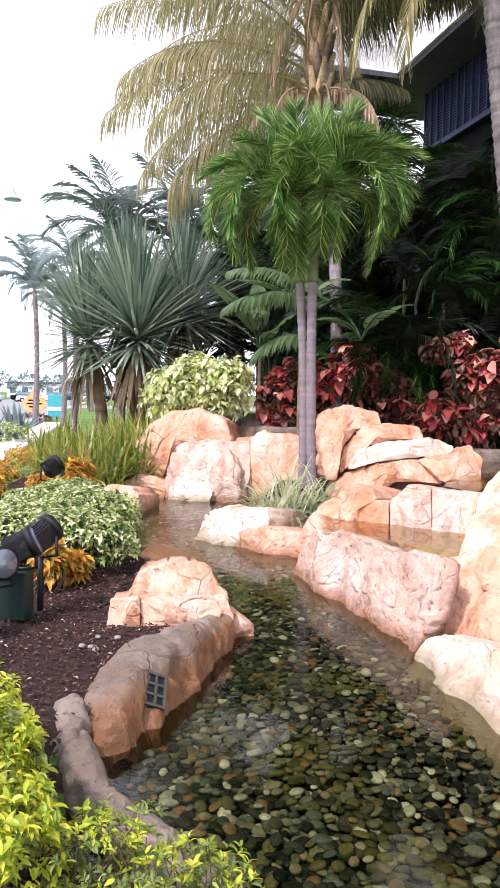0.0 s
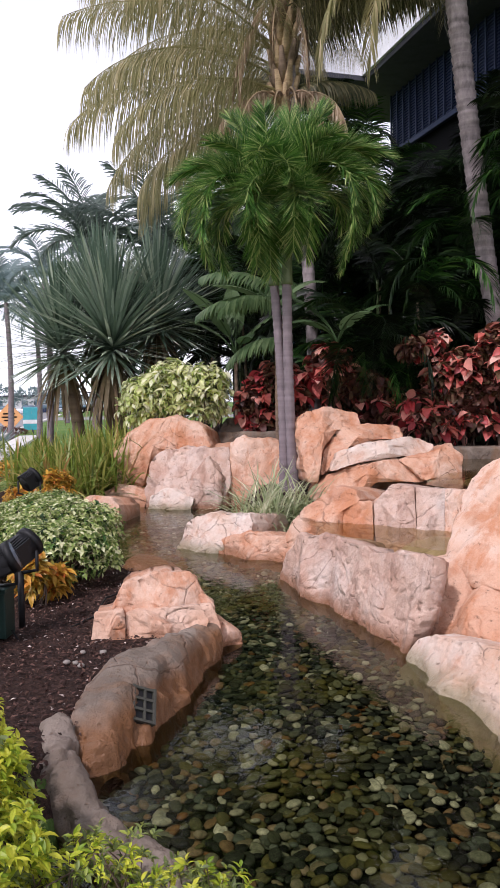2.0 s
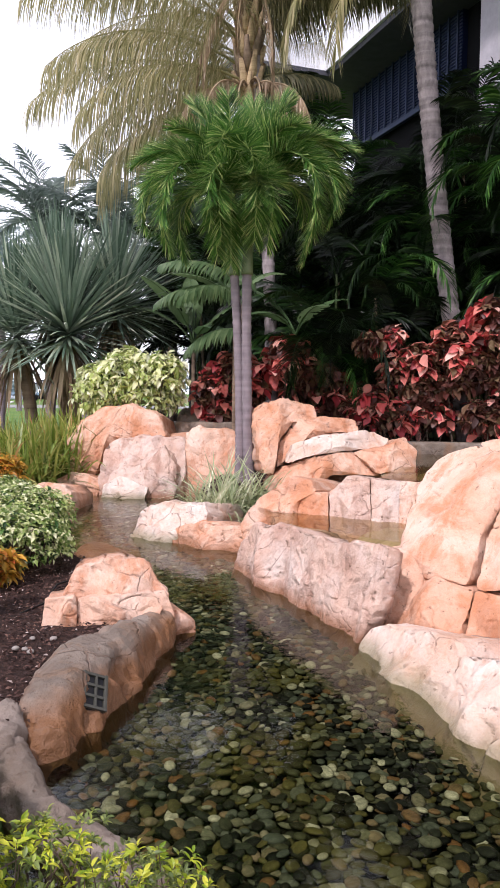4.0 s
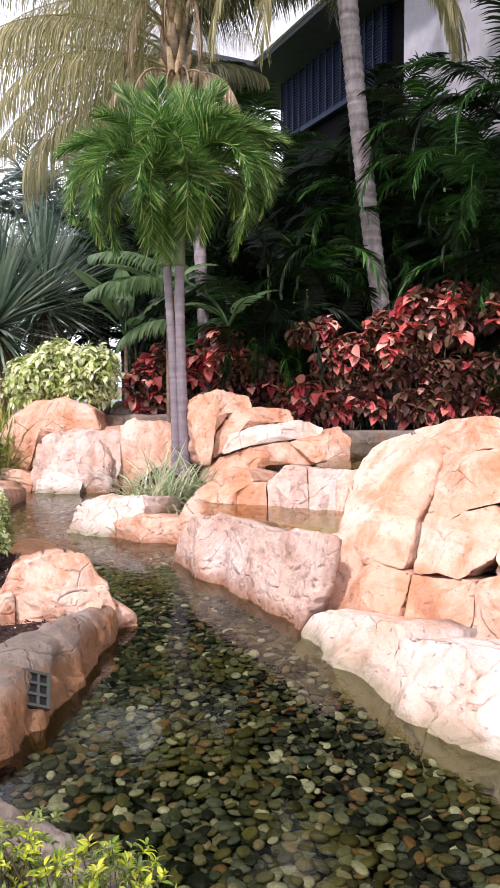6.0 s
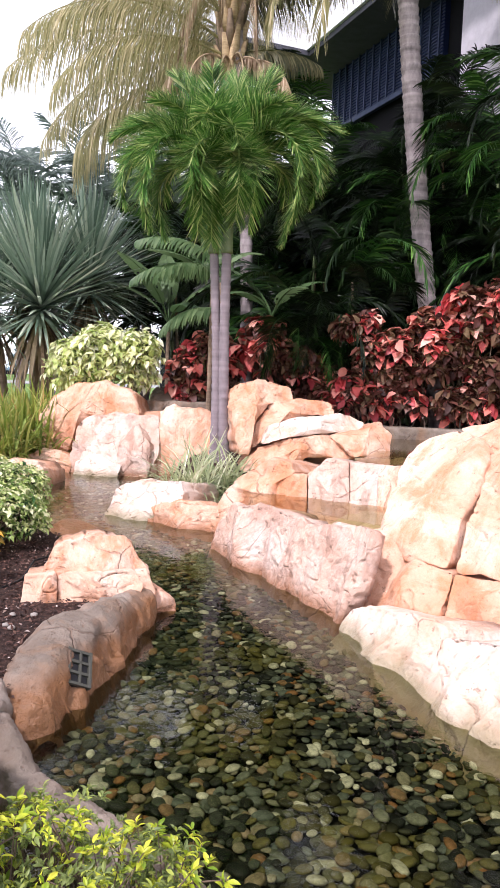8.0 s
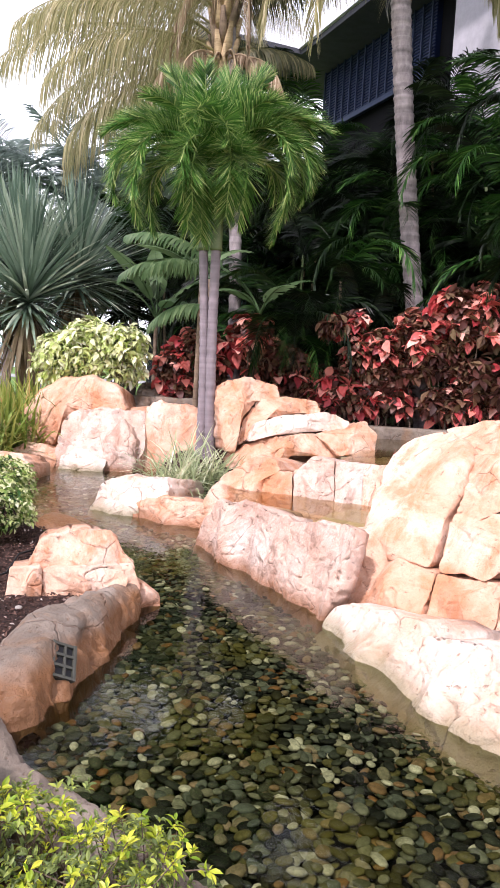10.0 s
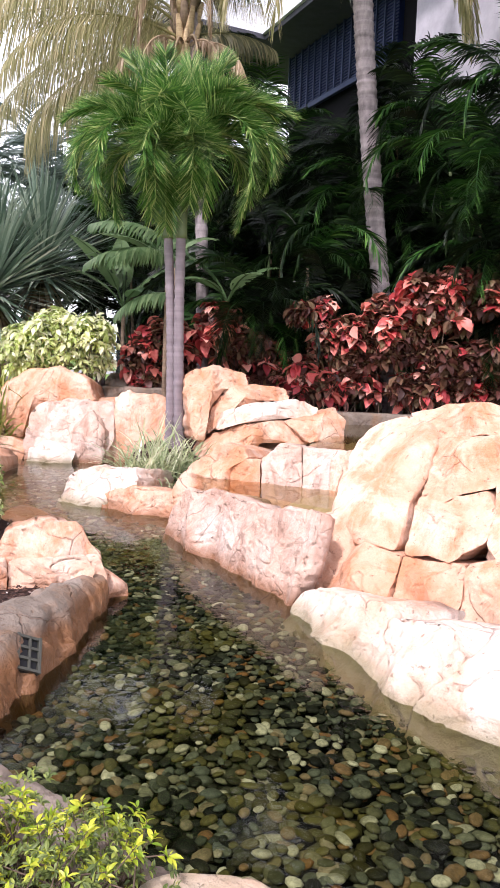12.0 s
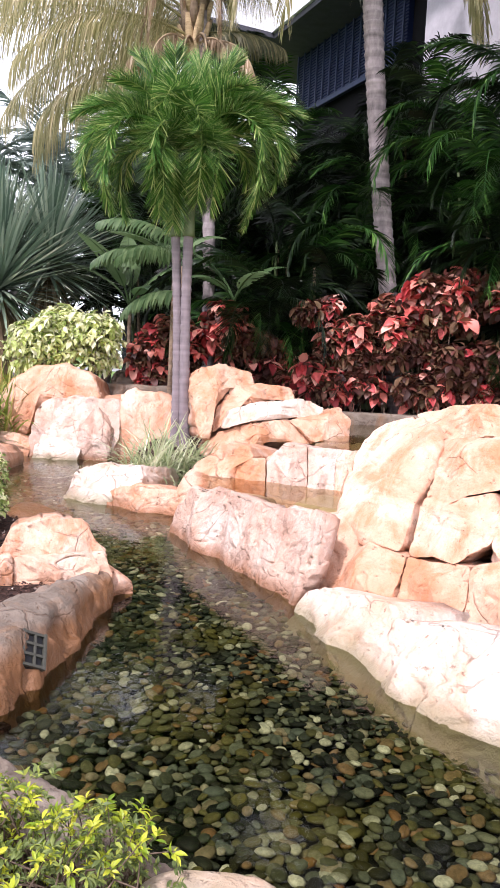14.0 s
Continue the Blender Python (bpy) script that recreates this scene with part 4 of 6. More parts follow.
def bbox(name, u, v, z, mat, parent, label=""):
    c = [bpoint(uu, vv, zz) for zz in z for uu, vv in ((u[0], v[0]), (u[1], v[0]), (u[1], v[1]), (u[0], v[1]))]
    bm = bmesh.new()
    vs = [bm.verts.new(p) for p in c]
    for f in ((0, 1, 2, 3), (7, 6, 5, 4), (0, 4, 5, 1), (1, 5, 6, 2), (2, 6, 7, 3), (3, 7, 4, 0)):
        bm.faces.new([vs[i] for i in f])
    bmesh.ops.recalc_face_normals(bm, faces=bm.faces)
    return part(name, bm, mat, parent, label)


house = thing("building", "white building with a deep roof overhang and dark blue louvres", "building")
bbox("roof", (-0.02, 22.0), (0.0, 14.0), (11.25, 12.1), white_paint, house, "white flat roof with a thick fascia")
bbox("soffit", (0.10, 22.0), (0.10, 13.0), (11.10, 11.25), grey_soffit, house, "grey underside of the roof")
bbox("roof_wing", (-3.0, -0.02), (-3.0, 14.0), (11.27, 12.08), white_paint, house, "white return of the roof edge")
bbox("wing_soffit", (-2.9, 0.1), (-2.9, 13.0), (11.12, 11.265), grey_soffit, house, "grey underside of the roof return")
bbox("wall", (-1.0, 22.0), (1.6, 12.0), (-0.3, 11.10), shade_black, house, "wall with its deep shade put into the colour")
bbox("wing_wall", (-2.5, -1.45), (-3.5, 2.18), (-0.3, 6.4), shade_black, house, "lower wing wall, near black for its shade")
screen = bbox("louvre_panel", (-0.75, 5.0), (1.45, 1.6), (9.35, 11.1), louvre_blue, house, "dark blue louvred screen")
for i in range(15):
    bbox("bar", (-0.75 + i * 0.4, -0.70 + i * 0.4), (1.37, 1.42), (9.32, 11.1), bar_blue, screen)
for i in range(20):
    bbox("slat", (-0.75, 5.0), (1.42, 1.455), (9.42 + i * 0.083, 9.445 + i * 0.083), bar_blue, screen)
bbox("rail", (-0.85, 5.1), (1.33, 1.46), (9.20, 9.34), bar_blue, house)
bbox("column", (6.35, 11.0), (1.0, 2.0), (6.5, 11.08), panel_paint, house, "wide white wall panel under the roof, greyed for its shade")
# lower half of the pale panel, blackened as shade behind the palms
bbox("lower_column", (6.35, 11.0), (1.0, 2.0), (-0.3, 6.49), shade_black, house, "lower wall panel, blackened for the shade behind the palms")
for i in range(2):
    bbox("window", (-1.45, -1.40), (-2.9 + i * 1.9, -1.5 + i * 1.9), (3.2, 5.4), window_mat, house, "dark blue window pane")


# ---- plants: generators ----
def ribbon(p0, d0, length, width, sag, segs=3, flat=None, rng=None):
    """A narrow leaf blade that starts along d0 and sags; pointed at the tip."""
    d = np.array(d0, float)
    p = np.array(p0, float)
    side = flat if flat is not None else np.cross(d, (0, 0, 1.0))
    side = side / (np.linalg.norm(side) + 1e-9)
    verts = [p - side * width * 0.3, p + side * width * 0.3]
    for i in range(segs):
        d = d + np.array((0, 0, -sag / segs))
        d = d / np.linalg.norm(d)
        p = p + d * length / segs
        if i < segs - 1:
            w = width * (0.5 if i < segs - 2 else 0.36)
            verts += [p - side * w, p + side * w]
    verts.append(p)
    n = len(verts)
    faces = [(2 * i, 2 * i + 1, 2 * i + 3, 2 * i + 2) for i in range(segs - 1)] + [(n - 3, n - 2, n - 1)]
    return verts, faces


def frond(length, e0, e1, count, leaf, width, hang, rng, bare=0.14, lift=0.25, swept=(70, 28), stem=0.022, twist=0.0, curl=0.0, bend=1.15, plume=0.0, knee=1.0):
    """A feather palm leaf along +x: an arching stem with leaflets on both sides, rising at e0 and ending at e1 degrees."""
    m = 18
    s = np.linspace(0, 1, m)
    el = np.radians(e0 + (e1 - e0) * np.clip(s / knee, 0, 1) ** bend)
    yaw = np.radians(curl) * s ** 1.5
    step = np.stack([np.cos(el) * np.cos(yaw), np.cos(el) * np.sin(yaw), np.sin(el)], 1) * length / (m - 1)
    pts = np.concatenate([[(0, 0, 0)], np.cumsum(step[:-1], 0)])
    parts_ = [tube_arrays(pts, stem * (1 - 0.85 * s), 5)]
    for i in range(count):
        a = bare + (1 - bare) * (i + 0.5) / count
        k = a * (m - 1)
        j = min(int(k), m - 2)
        p = pts[j] + (pts[j + 1] - pts[j]) * (k - j)
        t = step[j] / np.linalg.norm(step[j])
        ang = np.radians(swept[0] + (swept[1] - swept[0]) * a + rng.uniform(-7, 7))
        ln = leaf * (0.35 + 0.65 * math.sin(math.pi * min(1, 0.18 + 0.78 * a)) ** 0.7) * rng.uniform(0.85, 1.1)
        for sgn in (-1, 1):
            side = np.cross((0, 0, 1.0), t)
            side /= np.linalg.norm(side) + 1e-9
            up = np.cross(t, side)
            if plume:
                roll = math.radians(rng.uniform(-0.10, 0.75) * plume)
                ang += rng.uniform(-0.10, 0.10)
                d = t * math.cos(ang) + (sgn * side * math.cos(roll) + up * math.sin(roll)) * math.sin(ang)
            else:
                d = t * math.cos(ang) + sgn * side * math.sin(ang) + up * (lift + sgn * twist + rng.uniform(-0.15, 0.15))
            d /= np.linalg.norm(d)
            parts_.append(ribbon(p, d, ln, width * rng.uniform(0.85, 1.15), hang * rng.uniform(0.7, 1.3), 3, t * 0.7 + up * 0.5))
    return merge(parts_)


def trunk_arrays(base, top, r0, r1, rings=0, bow=(0, 0), seg=14, flare=1.3, rng=None):
    n = max(24, rings * 4)
    s = np.linspace(0, 1, n)
    b, t = np.array(base, float), np.array(top, float)
    pts = b + (t - b) * s[:, None]
    pts[:, 0] += bow[0] * np.sin(math.pi * s)
    pts[:, 1] += bow[1] * np.sin(math.pi * s)
    r = (r0 + (r1 - r0) * s) * (1 + (flare - 1) * np.exp(-s * 14))
    if rings:
        saw = (s * rings) % 1.0
        r = r * (1 + 0.10 * saw ** 3 - 0.05 * (saw < 0.2))
    return tube_arrays(pts, r, seg)


LEAF = np.array([(0, 0, 0), (0.42, -0.5, 0.10), (0.5, 0, 0), (0.42, 0.5, 0.10), (1, 0, -0.14)])
LEAF_FACES = np.array([(0, 1, 2), (0, 2, 3), (1, 4, 2), (2, 4, 3)])
# an ovate leaf, cupped along its midrib, with a drawn-out tip that turns down
OVATE = np.array([(0, 0, 0), (0.18, -0.30, 0.05), (0.24, 0, 0), (0.18, 0.30, 0.05), (0.46, -0.5, 0.09), (0.52, 0, 0.01), (0.46, 0.5, 0.09), (0.76, -0.32, 0.02), (0.80, 0, -0.04), (0.76, 0.32, 0.02), (1, 0, -0.17)])
OVATE_FACES = np.array([(0, 1, 2), (0, 2, 3), (1, 4, 5), (1, 5, 2), (2, 5, 6), (2, 6, 3), (4, 7, 8), (4, 8, 5), (5, 8, 9), (5, 9, 6), (7, 10, 8), (8, 10, 9)])


def leaf_cloud(pos, axis, length, ratio, rng, spin=0.5):
    """Many small folded leaves: one at each place, pointing along its axis."""
    n = len(pos)
    d = axis / (np.linalg.norm(axis, axis=1)[:, None] + 1e-9)
    up = np.array([0, 0, 1.0]) + rng.normal(0, spin, (n, 3))
    side = np.cross(up, d)
    side /= np.linalg.norm(side, axis=1)[:, None] + 1e-9
    nor = np.cross(d, side)
    ln = np.asarray(length) if np.ndim(length) else np.full(n, length)
    wd = ln * ratio
    shape, tris = (OVATE, OVATE_FACES) if 0.3 < ratio <= 0.39 or 0.1 < ln.mean() < 0.4 else (LEAF, LEAF_FACES)
    v = (pos[:, None] + shape[None, :, :1] * (d * ln[:, None])[:, None] + shape[None, :, 1:2] * (side * wd[:, None])[:, None] + shape[None, :, 2:] * (nor * ln[:, None])[:, None])
    f = tris[None] + (np.arange(n) * len(shape))[:, None, None]
    return v.reshape(-1, 3), f.reshape(-1, 3)


def shell(lumps, count, rng, inner=0.55):
    """Places in the outer part of a heap of ellipsoids (x, y, z, rx, ry, rz), with their outward directions."""
    lumps = np.array(lumps, float)
    area = (lumps[:, 3] * lumps[:, 5] + lumps[:, 3] * lumps[:, 4])
    which = rng.choice(len(lumps), count, p=area / area.sum())
    d = rng.normal(0, 1, (count, 3))
    d /= np.linalg.norm(d, axis=1)[:, None]
    d[:, 2] = np.where(d[:, 2] < -0.35, -d[:, 2], d[:, 2])
    r = inner + (1 - inner) * rng.random(count) ** 0.6
    bump = np.array([1 + 0.16 * noise.noise(Vector(v) * 3.0 + Vector((w * 9.1, 0, 0))) for v, w in zip(d, which)])
    L = lumps[which]
    return L[:, :3] + d * L[:, 3:] * (r * bump)[:, None], d


def rosettes(tips, dirs, per, length, ratio, rng, open_=0.9, droop=0.25, spin=0.35):
    """Leaves set in whorls at twig tips."""
    n = len(tips)
    pos, axis = np.repeat(tips, per, 0), np.repeat(dirs, per, 0)
    ref_axis = rng.normal(0, 1, (n, 3))
    a = np.cross(dirs, ref_axis)
    a /= np.linalg.norm(a, axis=1)[:, None] + 1e-9
    b = np.cross(dirs, a)
    an = (np.tile(np.arange(per), n) * 2.399 + rng.uniform(0, 0.5, n * per))[:, None]
    ring = np.repeat(a, per, 0) * np.cos(an) + np.repeat(b, per, 0) * np.sin(an)
    ax = axis * (1 - open_) + ring * open_ + np.array([0, 0, -droop]) + rng.normal(0, 0.15, (n * per, 3))
    pos = pos - axis * (rng.random(n * per) * length * 0.8)[:, None]
    ln = length * rng.uniform(0.6, 1.15, n * per)
    return leaf_cloud(pos, ax, ln, ratio, rng, spin)


def shrub(name, label, lumps, count, leaf, ratio, mat, rng, per=6, inner=0.6, open_=0.85, droop=0.2, stems=10, extra=None, group="", stem_r=0.006, category="shrub"):
    lumps = np.array(lumps, float)
    cx, cy = lumps[:, 0].mean(), lumps[:, 1].mean()
    root = thing(name, label, category, group)
    tips, d = shell(lumps, count, rng, inner)
    d = d * 0.7 + np.array([0, 0, 0.45]) + rng.normal(0, 0.15, d.shape)
    d /= np.linalg.norm(d, axis=1)[:, None]
    add("foliage", *rosettes(tips, d, per, leaf, ratio, rng, open_, droop), mat, root, smooth=leaf > 0.1)
    if extra:
        emat, en, einner, eleaf = extra
        t2, d2 = shell(lumps, en, rng, einner)
        add("inner_foliage", *rosettes(t2, d2, per, eleaf, ratio, rng, open_, droop), emat, root, smooth=leaf > 0.1)
    pick = tips[rng.choice(len(tips), min(stems, len(tips)), replace=False)]
    out = []
    for t in pick:
        j = np.argmin(((lumps[:, :2] - t[:2]) ** 2).sum(1))
        b = np.array([lumps[j, 0] + rng.normal(0, 0.06), lumps[j, 1] + rng.normal(0, 0.06), float(ground_z(lumps[j, 0], lumps[j, 1])) - 0.02])
        out.append(tube_arrays([b, (b + t) / 2 + rng.normal(0, 0.04, 3), t], [stem_r * 1.6, stem_r * 1.2, stem_r * 0.5], 5, False))
    add("branchwork", *merge(out), twig_brown, root)
    return root


def grass_tuft(name, label, base, count, length, width, mat, rng, spread_=0.12, lean=(20, 65), sag=0.9, category="grass"):
    root = thing(name, label, category)
    out = []
    for i in range(count):
        a = rng.uniform(0, 2 * math.pi)
        e = math.radians(90 - rng.uniform(*lean))
        d = np.array([math.cos(a) * math.cos(e), math.sin(a) * math.cos(e), math.sin(e)])
        p = np.array(base) + np.array([rng.normal(0, spread_), rng.normal(0, spread_), 0])
        p[2] = float(ground_z(p[0], p[1]))
        out.append(ribbon(p, d, length * rng.uniform(0.6, 1.1), width, sag * rng.uniform(0.5, 1.4), 5))
    add("tuft", *merge(out), mat, root, smooth=False)
    return root


def place(name, me, parent, at, azimuth, tilt=0.0):
    ob = new(name, me)
    ob.parent = parent
    ob.matrix_local = Matrix.Translation(at) @ Euler((0, radians(tilt), radians(azimuth))).to_matrix().to_4x4()
    return ob


# ---- the twin-stemmed palm by the stream ----
rng = np.random.default_rng(11)
palm = thing("palm_tree", "small twin-stemmed palm with a dense bright green crown", "palm tree")
add("trunk", *trunk_arrays((-0.37, 10.20, 0.30), (-0.47, 10.22, 3.10), 0.066, 0.055, 26, (0.03, 0)), bark_grey, palm)
add("trunk", *trunk_arrays((-0.24, 10.16, 0.30), (-0.30, 10.14, 3.10), 0.072, 0.060, 24, (-0.02, 0)), bark_grey, palm)
add("crownshaft", *trunk_arrays((-0.47, 10.22, 3.05), (-0.50, 10.22, 4.05), 0.070, 0.035, 0, flare=1.1), crownshaft_green, palm)
add("crownshaft", *trunk_arrays((-0.30, 10.14, 3.05), (-0.26, 10.14, 4.15), 0.075, 0.035, 0, flare=1.1), crownshaft_green, palm)
hearts = ((-0.50, 10.22, 4.05), (-0.27, 10.14, 4.12))
# azimuth, rise, end angle, length, share of the length over which it bends
SIDE = ((0, 62, -100, 1.75, 0.95), (-26, 48, -104, 1.7, 0.85), (22, 50, -104, 1.7, 0.85), (10, 74, -66, 1.65, 1.0), (-38, 68, -86, 1.65, 0.95), (46, 68, -86, 1.7, 0.95), (-10, 80, -30, 1.45, 1.0), (32, 80, -30, 1.5, 1.0), (-18, 66, -90, 1.75, 0.95), (5, 40, -100, 1.6, 0.7))
MIDDLE = ((262, 52, -106, 1.45, 0.75), (280, 46, -108, 1.45, 0.7), (248, 38, -106, 1.4, 0.65), (296, 38, -106, 1.4, 0.65), (270, 24, -100, 1.3, 0.5), (236, 60, -100, 1.45, 0.8), (306, 60, -100, 1.45, 0.8), (255, 74, -60, 1.5, 1.0), (288, 72, -70, 1.5, 1.0), (90, 60, -95, 1.7, 0.9), (65, 70, -70, 1.6, 1.0), (115, 70, -70, 1.6, 1.0),
          (205, 84, 40, 1.25, 1.0), (335, 84, 40, 1.25, 1.0), (262, 88, 60, 1.2, 1.0), (80, 88, 55, 1.35, 1.0), (150, 86, 50, 1.35, 1.0), (20, 86, 50, 1.35, 1.0), (185, 80, -35, 1.4, 1.0), (355, 80, -35, 1.4, 1.0), (195, 70, -45, 1.6, 1.0), (345, 70, -45, 1.6, 1.0), (140, 80, -10, 1.3, 1.0), (30, 80, -10, 1.3, 1.0), (230, 80, -20, 1.3, 1.0), (310, 80, -20, 1.3, 1.0))
fronds = [(1, f) for f in SIDE] + [(0, (180 - f[0],) + f[1:]) for f in SIDE] + [(i % 2, f) for i, f in enumerate(MIDDLE)]
for which, (az, e0, e1, ln, knee) in fronds:
    me = mesh_of("frond", *frond(ln * rng.uniform(0.92, 1.04), e0, e1, 250, 0.40, 0.020, 0.07, rng, 0.06, 0.35, (56, 34), 0.020, plume=104, knee=knee, curl=rng.uniform(-10, 10), bend=1.0), leaf_adonidia, False)
    place("frond", me, palm, hearts[which], az + rng.uniform(-6, 6))

# ---- the tall olive coconut palm behind ----
coco = thing("coconut_palm", "tall coconut palm with long drooping olive fronds", "palm tree")
add("trunk", *trunk_arrays((0.10, 14.2, 0.4), (-0.42, 14.6, 8.7), 0.115, 0.11, 40, (0.10, 0)), bark_coconut, coco)
for i in range(40):
    a, z = i * 2.4, 6.6 + i * 0.05
    d = np.array([math.cos(a), math.sin(a), 0])
    p = np.array([-0.42, 14.6, z])
    add("leaf_base", *tube_arrays([p + d * 0.06, p + d * 0.17 + (0, 0, 0.25), p + d * 0.30 + (0, 0, 0.62)], [0.11, 0.085, 0.035], 7), sheath_brown if i % 3 else bark_brown, coco)
heart = (-0.42, 14.6, 7.12)
# azimuth, rise, end angle, length, height above the lowest leaf base
for az, e0, e1, ln, dz in ((184, 26, -48, 4.3, 0.0), (188, 38, -30, 4.3, 0.75), (162, 6, -72, 3.7, -0.15), (176, 14, -62, 3.9, -0.1), (196, 30, -52, 4.0, 0.3), (172, 34, -40, 4.2, 0.5), (168, 52, -18, 4.4, 1.0), (205, 48, -30, 4.0, 0.9), (150, 30, -50, 4.0, 0.2),
                           (190, 58, -10, 4.3, 1.2), (140, 48, -30, 4.0, 0.8), (220, 42, -46, 3.6, 0.6), (180, 66, 0, 4.4, 1.4), (250, 50, -40, 3.2, 1.0), (272, 62, -20, 3.4, 1.3), (120, 40, -40, 4.0, 0.4),   
                           (300, 52, -30, 3.4, 1.5), (352, 30, -16, 2.9, 1.5), (336, 38, -22, 3.0, 1.4), (25, 60, -10, 3.8, 1.4), (75, 45, -30, 4.0, 0.7), (105, 35, -35, 4.0, 0.3), (60, 50, -20, 3.8, 1.0), (178, 4, -66, 3.3, -0.2), (200, 18, -64, 3.6, 0.1), (158, 42, -36, 4.2, 0.7), (230, 60, -20, 3.8, 1.4), (195, 72, 10, 4.2, 1.5)):
    me = mesh_of("frond", *frond(ln, e0, e1, 120, 1.25, 0.016, 4.0, rng, 0.12, 0.05, (60, 36), 0.030, curl=rng.uniform(-10, 10)), leaf_coconut, False)
    place("frond", me, coco, (heart[0], heart[1], heart[2] + dz), az)
# right side of the crown: shade comes from the darker leaf colour
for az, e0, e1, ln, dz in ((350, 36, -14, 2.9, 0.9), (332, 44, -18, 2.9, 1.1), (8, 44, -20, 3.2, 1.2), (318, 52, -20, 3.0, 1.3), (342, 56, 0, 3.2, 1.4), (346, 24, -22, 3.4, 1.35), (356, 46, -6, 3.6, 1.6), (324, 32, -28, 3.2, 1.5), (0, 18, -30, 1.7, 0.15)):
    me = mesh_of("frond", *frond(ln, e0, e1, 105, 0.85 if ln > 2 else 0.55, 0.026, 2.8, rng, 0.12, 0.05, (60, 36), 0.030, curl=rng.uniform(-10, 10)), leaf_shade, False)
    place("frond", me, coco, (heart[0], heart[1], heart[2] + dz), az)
for az, ln in ((205, 2.0), (262, 1.7), (300, 1.9), (240, 2.1), (335, 1.7), (280, 2.2), (225, 1.6), (320, 2.1)):
    me = mesh_of("dead_frond", *frond(ln, 10, -100, 40, 0.45, 0.04, 2.2, rng, 0.25, -0.1, (40, 20), 0.03), leaf_dead, False)
    tagged(place("dead_frond", me, coco, (heart[0], heart[1], heart[2] - 0.05), az), "dry brown hanging frond")

for x, y, z, az, ln in ((-0.75, 14.3, 8.7, 210, 1.8), (-0.15, 14.3, 8.6, 290, 1.7), (-0.45, 14.2, 8.9, 250, 1.5), (-0.95, 14.4, 8.3, 190, 1.5)):
    me = mesh_of("dead_frond", *frond(ln, -55, -96, 60, 0.40, 0.03, 2.2, rng, 0.0, -0.1, (34, 16), 0.03), leaf_dead, False)
    tagged(place("dead_frond", me, coco, (x, y, z), az), "dry tan hanging sheath")

# ---- the leaning coconut trunk on the right ----
coco2 = thing("coconut_palm", "leaning grey coconut palm with a ring-scarred trunk", "palm tree")
add("trunk", *trunk_arrays((3.40, 13.0, 0.4), (2.28, 13.1, 9.6), 0.145, 0.165, 62, (-0.10, 0), 18), bark_coconut, coco2)
heart2 = (2.28, 13.1, 9.6)
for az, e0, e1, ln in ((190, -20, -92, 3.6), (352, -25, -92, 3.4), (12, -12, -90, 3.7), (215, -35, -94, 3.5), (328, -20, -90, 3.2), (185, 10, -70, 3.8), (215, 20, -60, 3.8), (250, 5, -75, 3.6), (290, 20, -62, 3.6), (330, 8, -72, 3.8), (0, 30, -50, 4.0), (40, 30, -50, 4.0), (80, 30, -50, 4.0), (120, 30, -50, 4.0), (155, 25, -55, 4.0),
                       # high fronds out of view; most are added to block skylight from palms below
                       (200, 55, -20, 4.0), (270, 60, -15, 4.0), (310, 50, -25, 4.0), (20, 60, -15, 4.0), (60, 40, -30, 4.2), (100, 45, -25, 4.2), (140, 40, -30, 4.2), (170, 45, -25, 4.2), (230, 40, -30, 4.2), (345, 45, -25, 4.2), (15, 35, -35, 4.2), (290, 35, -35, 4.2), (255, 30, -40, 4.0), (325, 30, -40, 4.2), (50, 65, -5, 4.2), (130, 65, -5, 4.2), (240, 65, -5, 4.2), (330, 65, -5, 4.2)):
    # rising fronds get the shaded leaf colour, hanging ones the lit one
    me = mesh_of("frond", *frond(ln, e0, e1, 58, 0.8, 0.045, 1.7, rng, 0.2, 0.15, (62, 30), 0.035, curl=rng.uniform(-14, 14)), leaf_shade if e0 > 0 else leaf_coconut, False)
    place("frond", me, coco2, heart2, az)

# ---- clumping palms against the building, shade put into their green ----
areca_kinds = []
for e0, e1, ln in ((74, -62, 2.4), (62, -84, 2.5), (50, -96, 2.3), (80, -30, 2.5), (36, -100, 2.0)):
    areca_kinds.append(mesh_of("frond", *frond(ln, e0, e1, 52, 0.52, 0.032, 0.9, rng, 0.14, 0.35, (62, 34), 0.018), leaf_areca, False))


def areca(x, y, height, canes, seed, spread_=0.45):
    r = np.random.default_rng(seed)
    root = thing("areca_palm", "dense clump of feathery palms, shade darkened into their green", "palm tree", "dark palms by the building")
    z0 = float(ground_z(x, y)) - 0.05
    for i in range(canes):
        a = r.uniform(0, 2 * math.pi)
        bx, by = x + math.cos(a) * spread_ * 0.5, y + math.sin(a) * spread_ * 0.5
        h = height * r.uniform(0.25, 1.0)
        tx, ty = bx + math.cos(a) * spread_ * h * 0.28, by + math.sin(a) * spread_ * h * 0.28
        add("cane", *trunk_arrays((bx, by, z0), (tx, ty, z0 + h), 0.035, 0.025, 10, seg=8, flare=1.2), crownshaft_green if i % 2 else bark_brown, root)
        for j in range(6):
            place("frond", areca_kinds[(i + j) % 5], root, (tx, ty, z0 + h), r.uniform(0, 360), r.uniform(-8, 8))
    return root


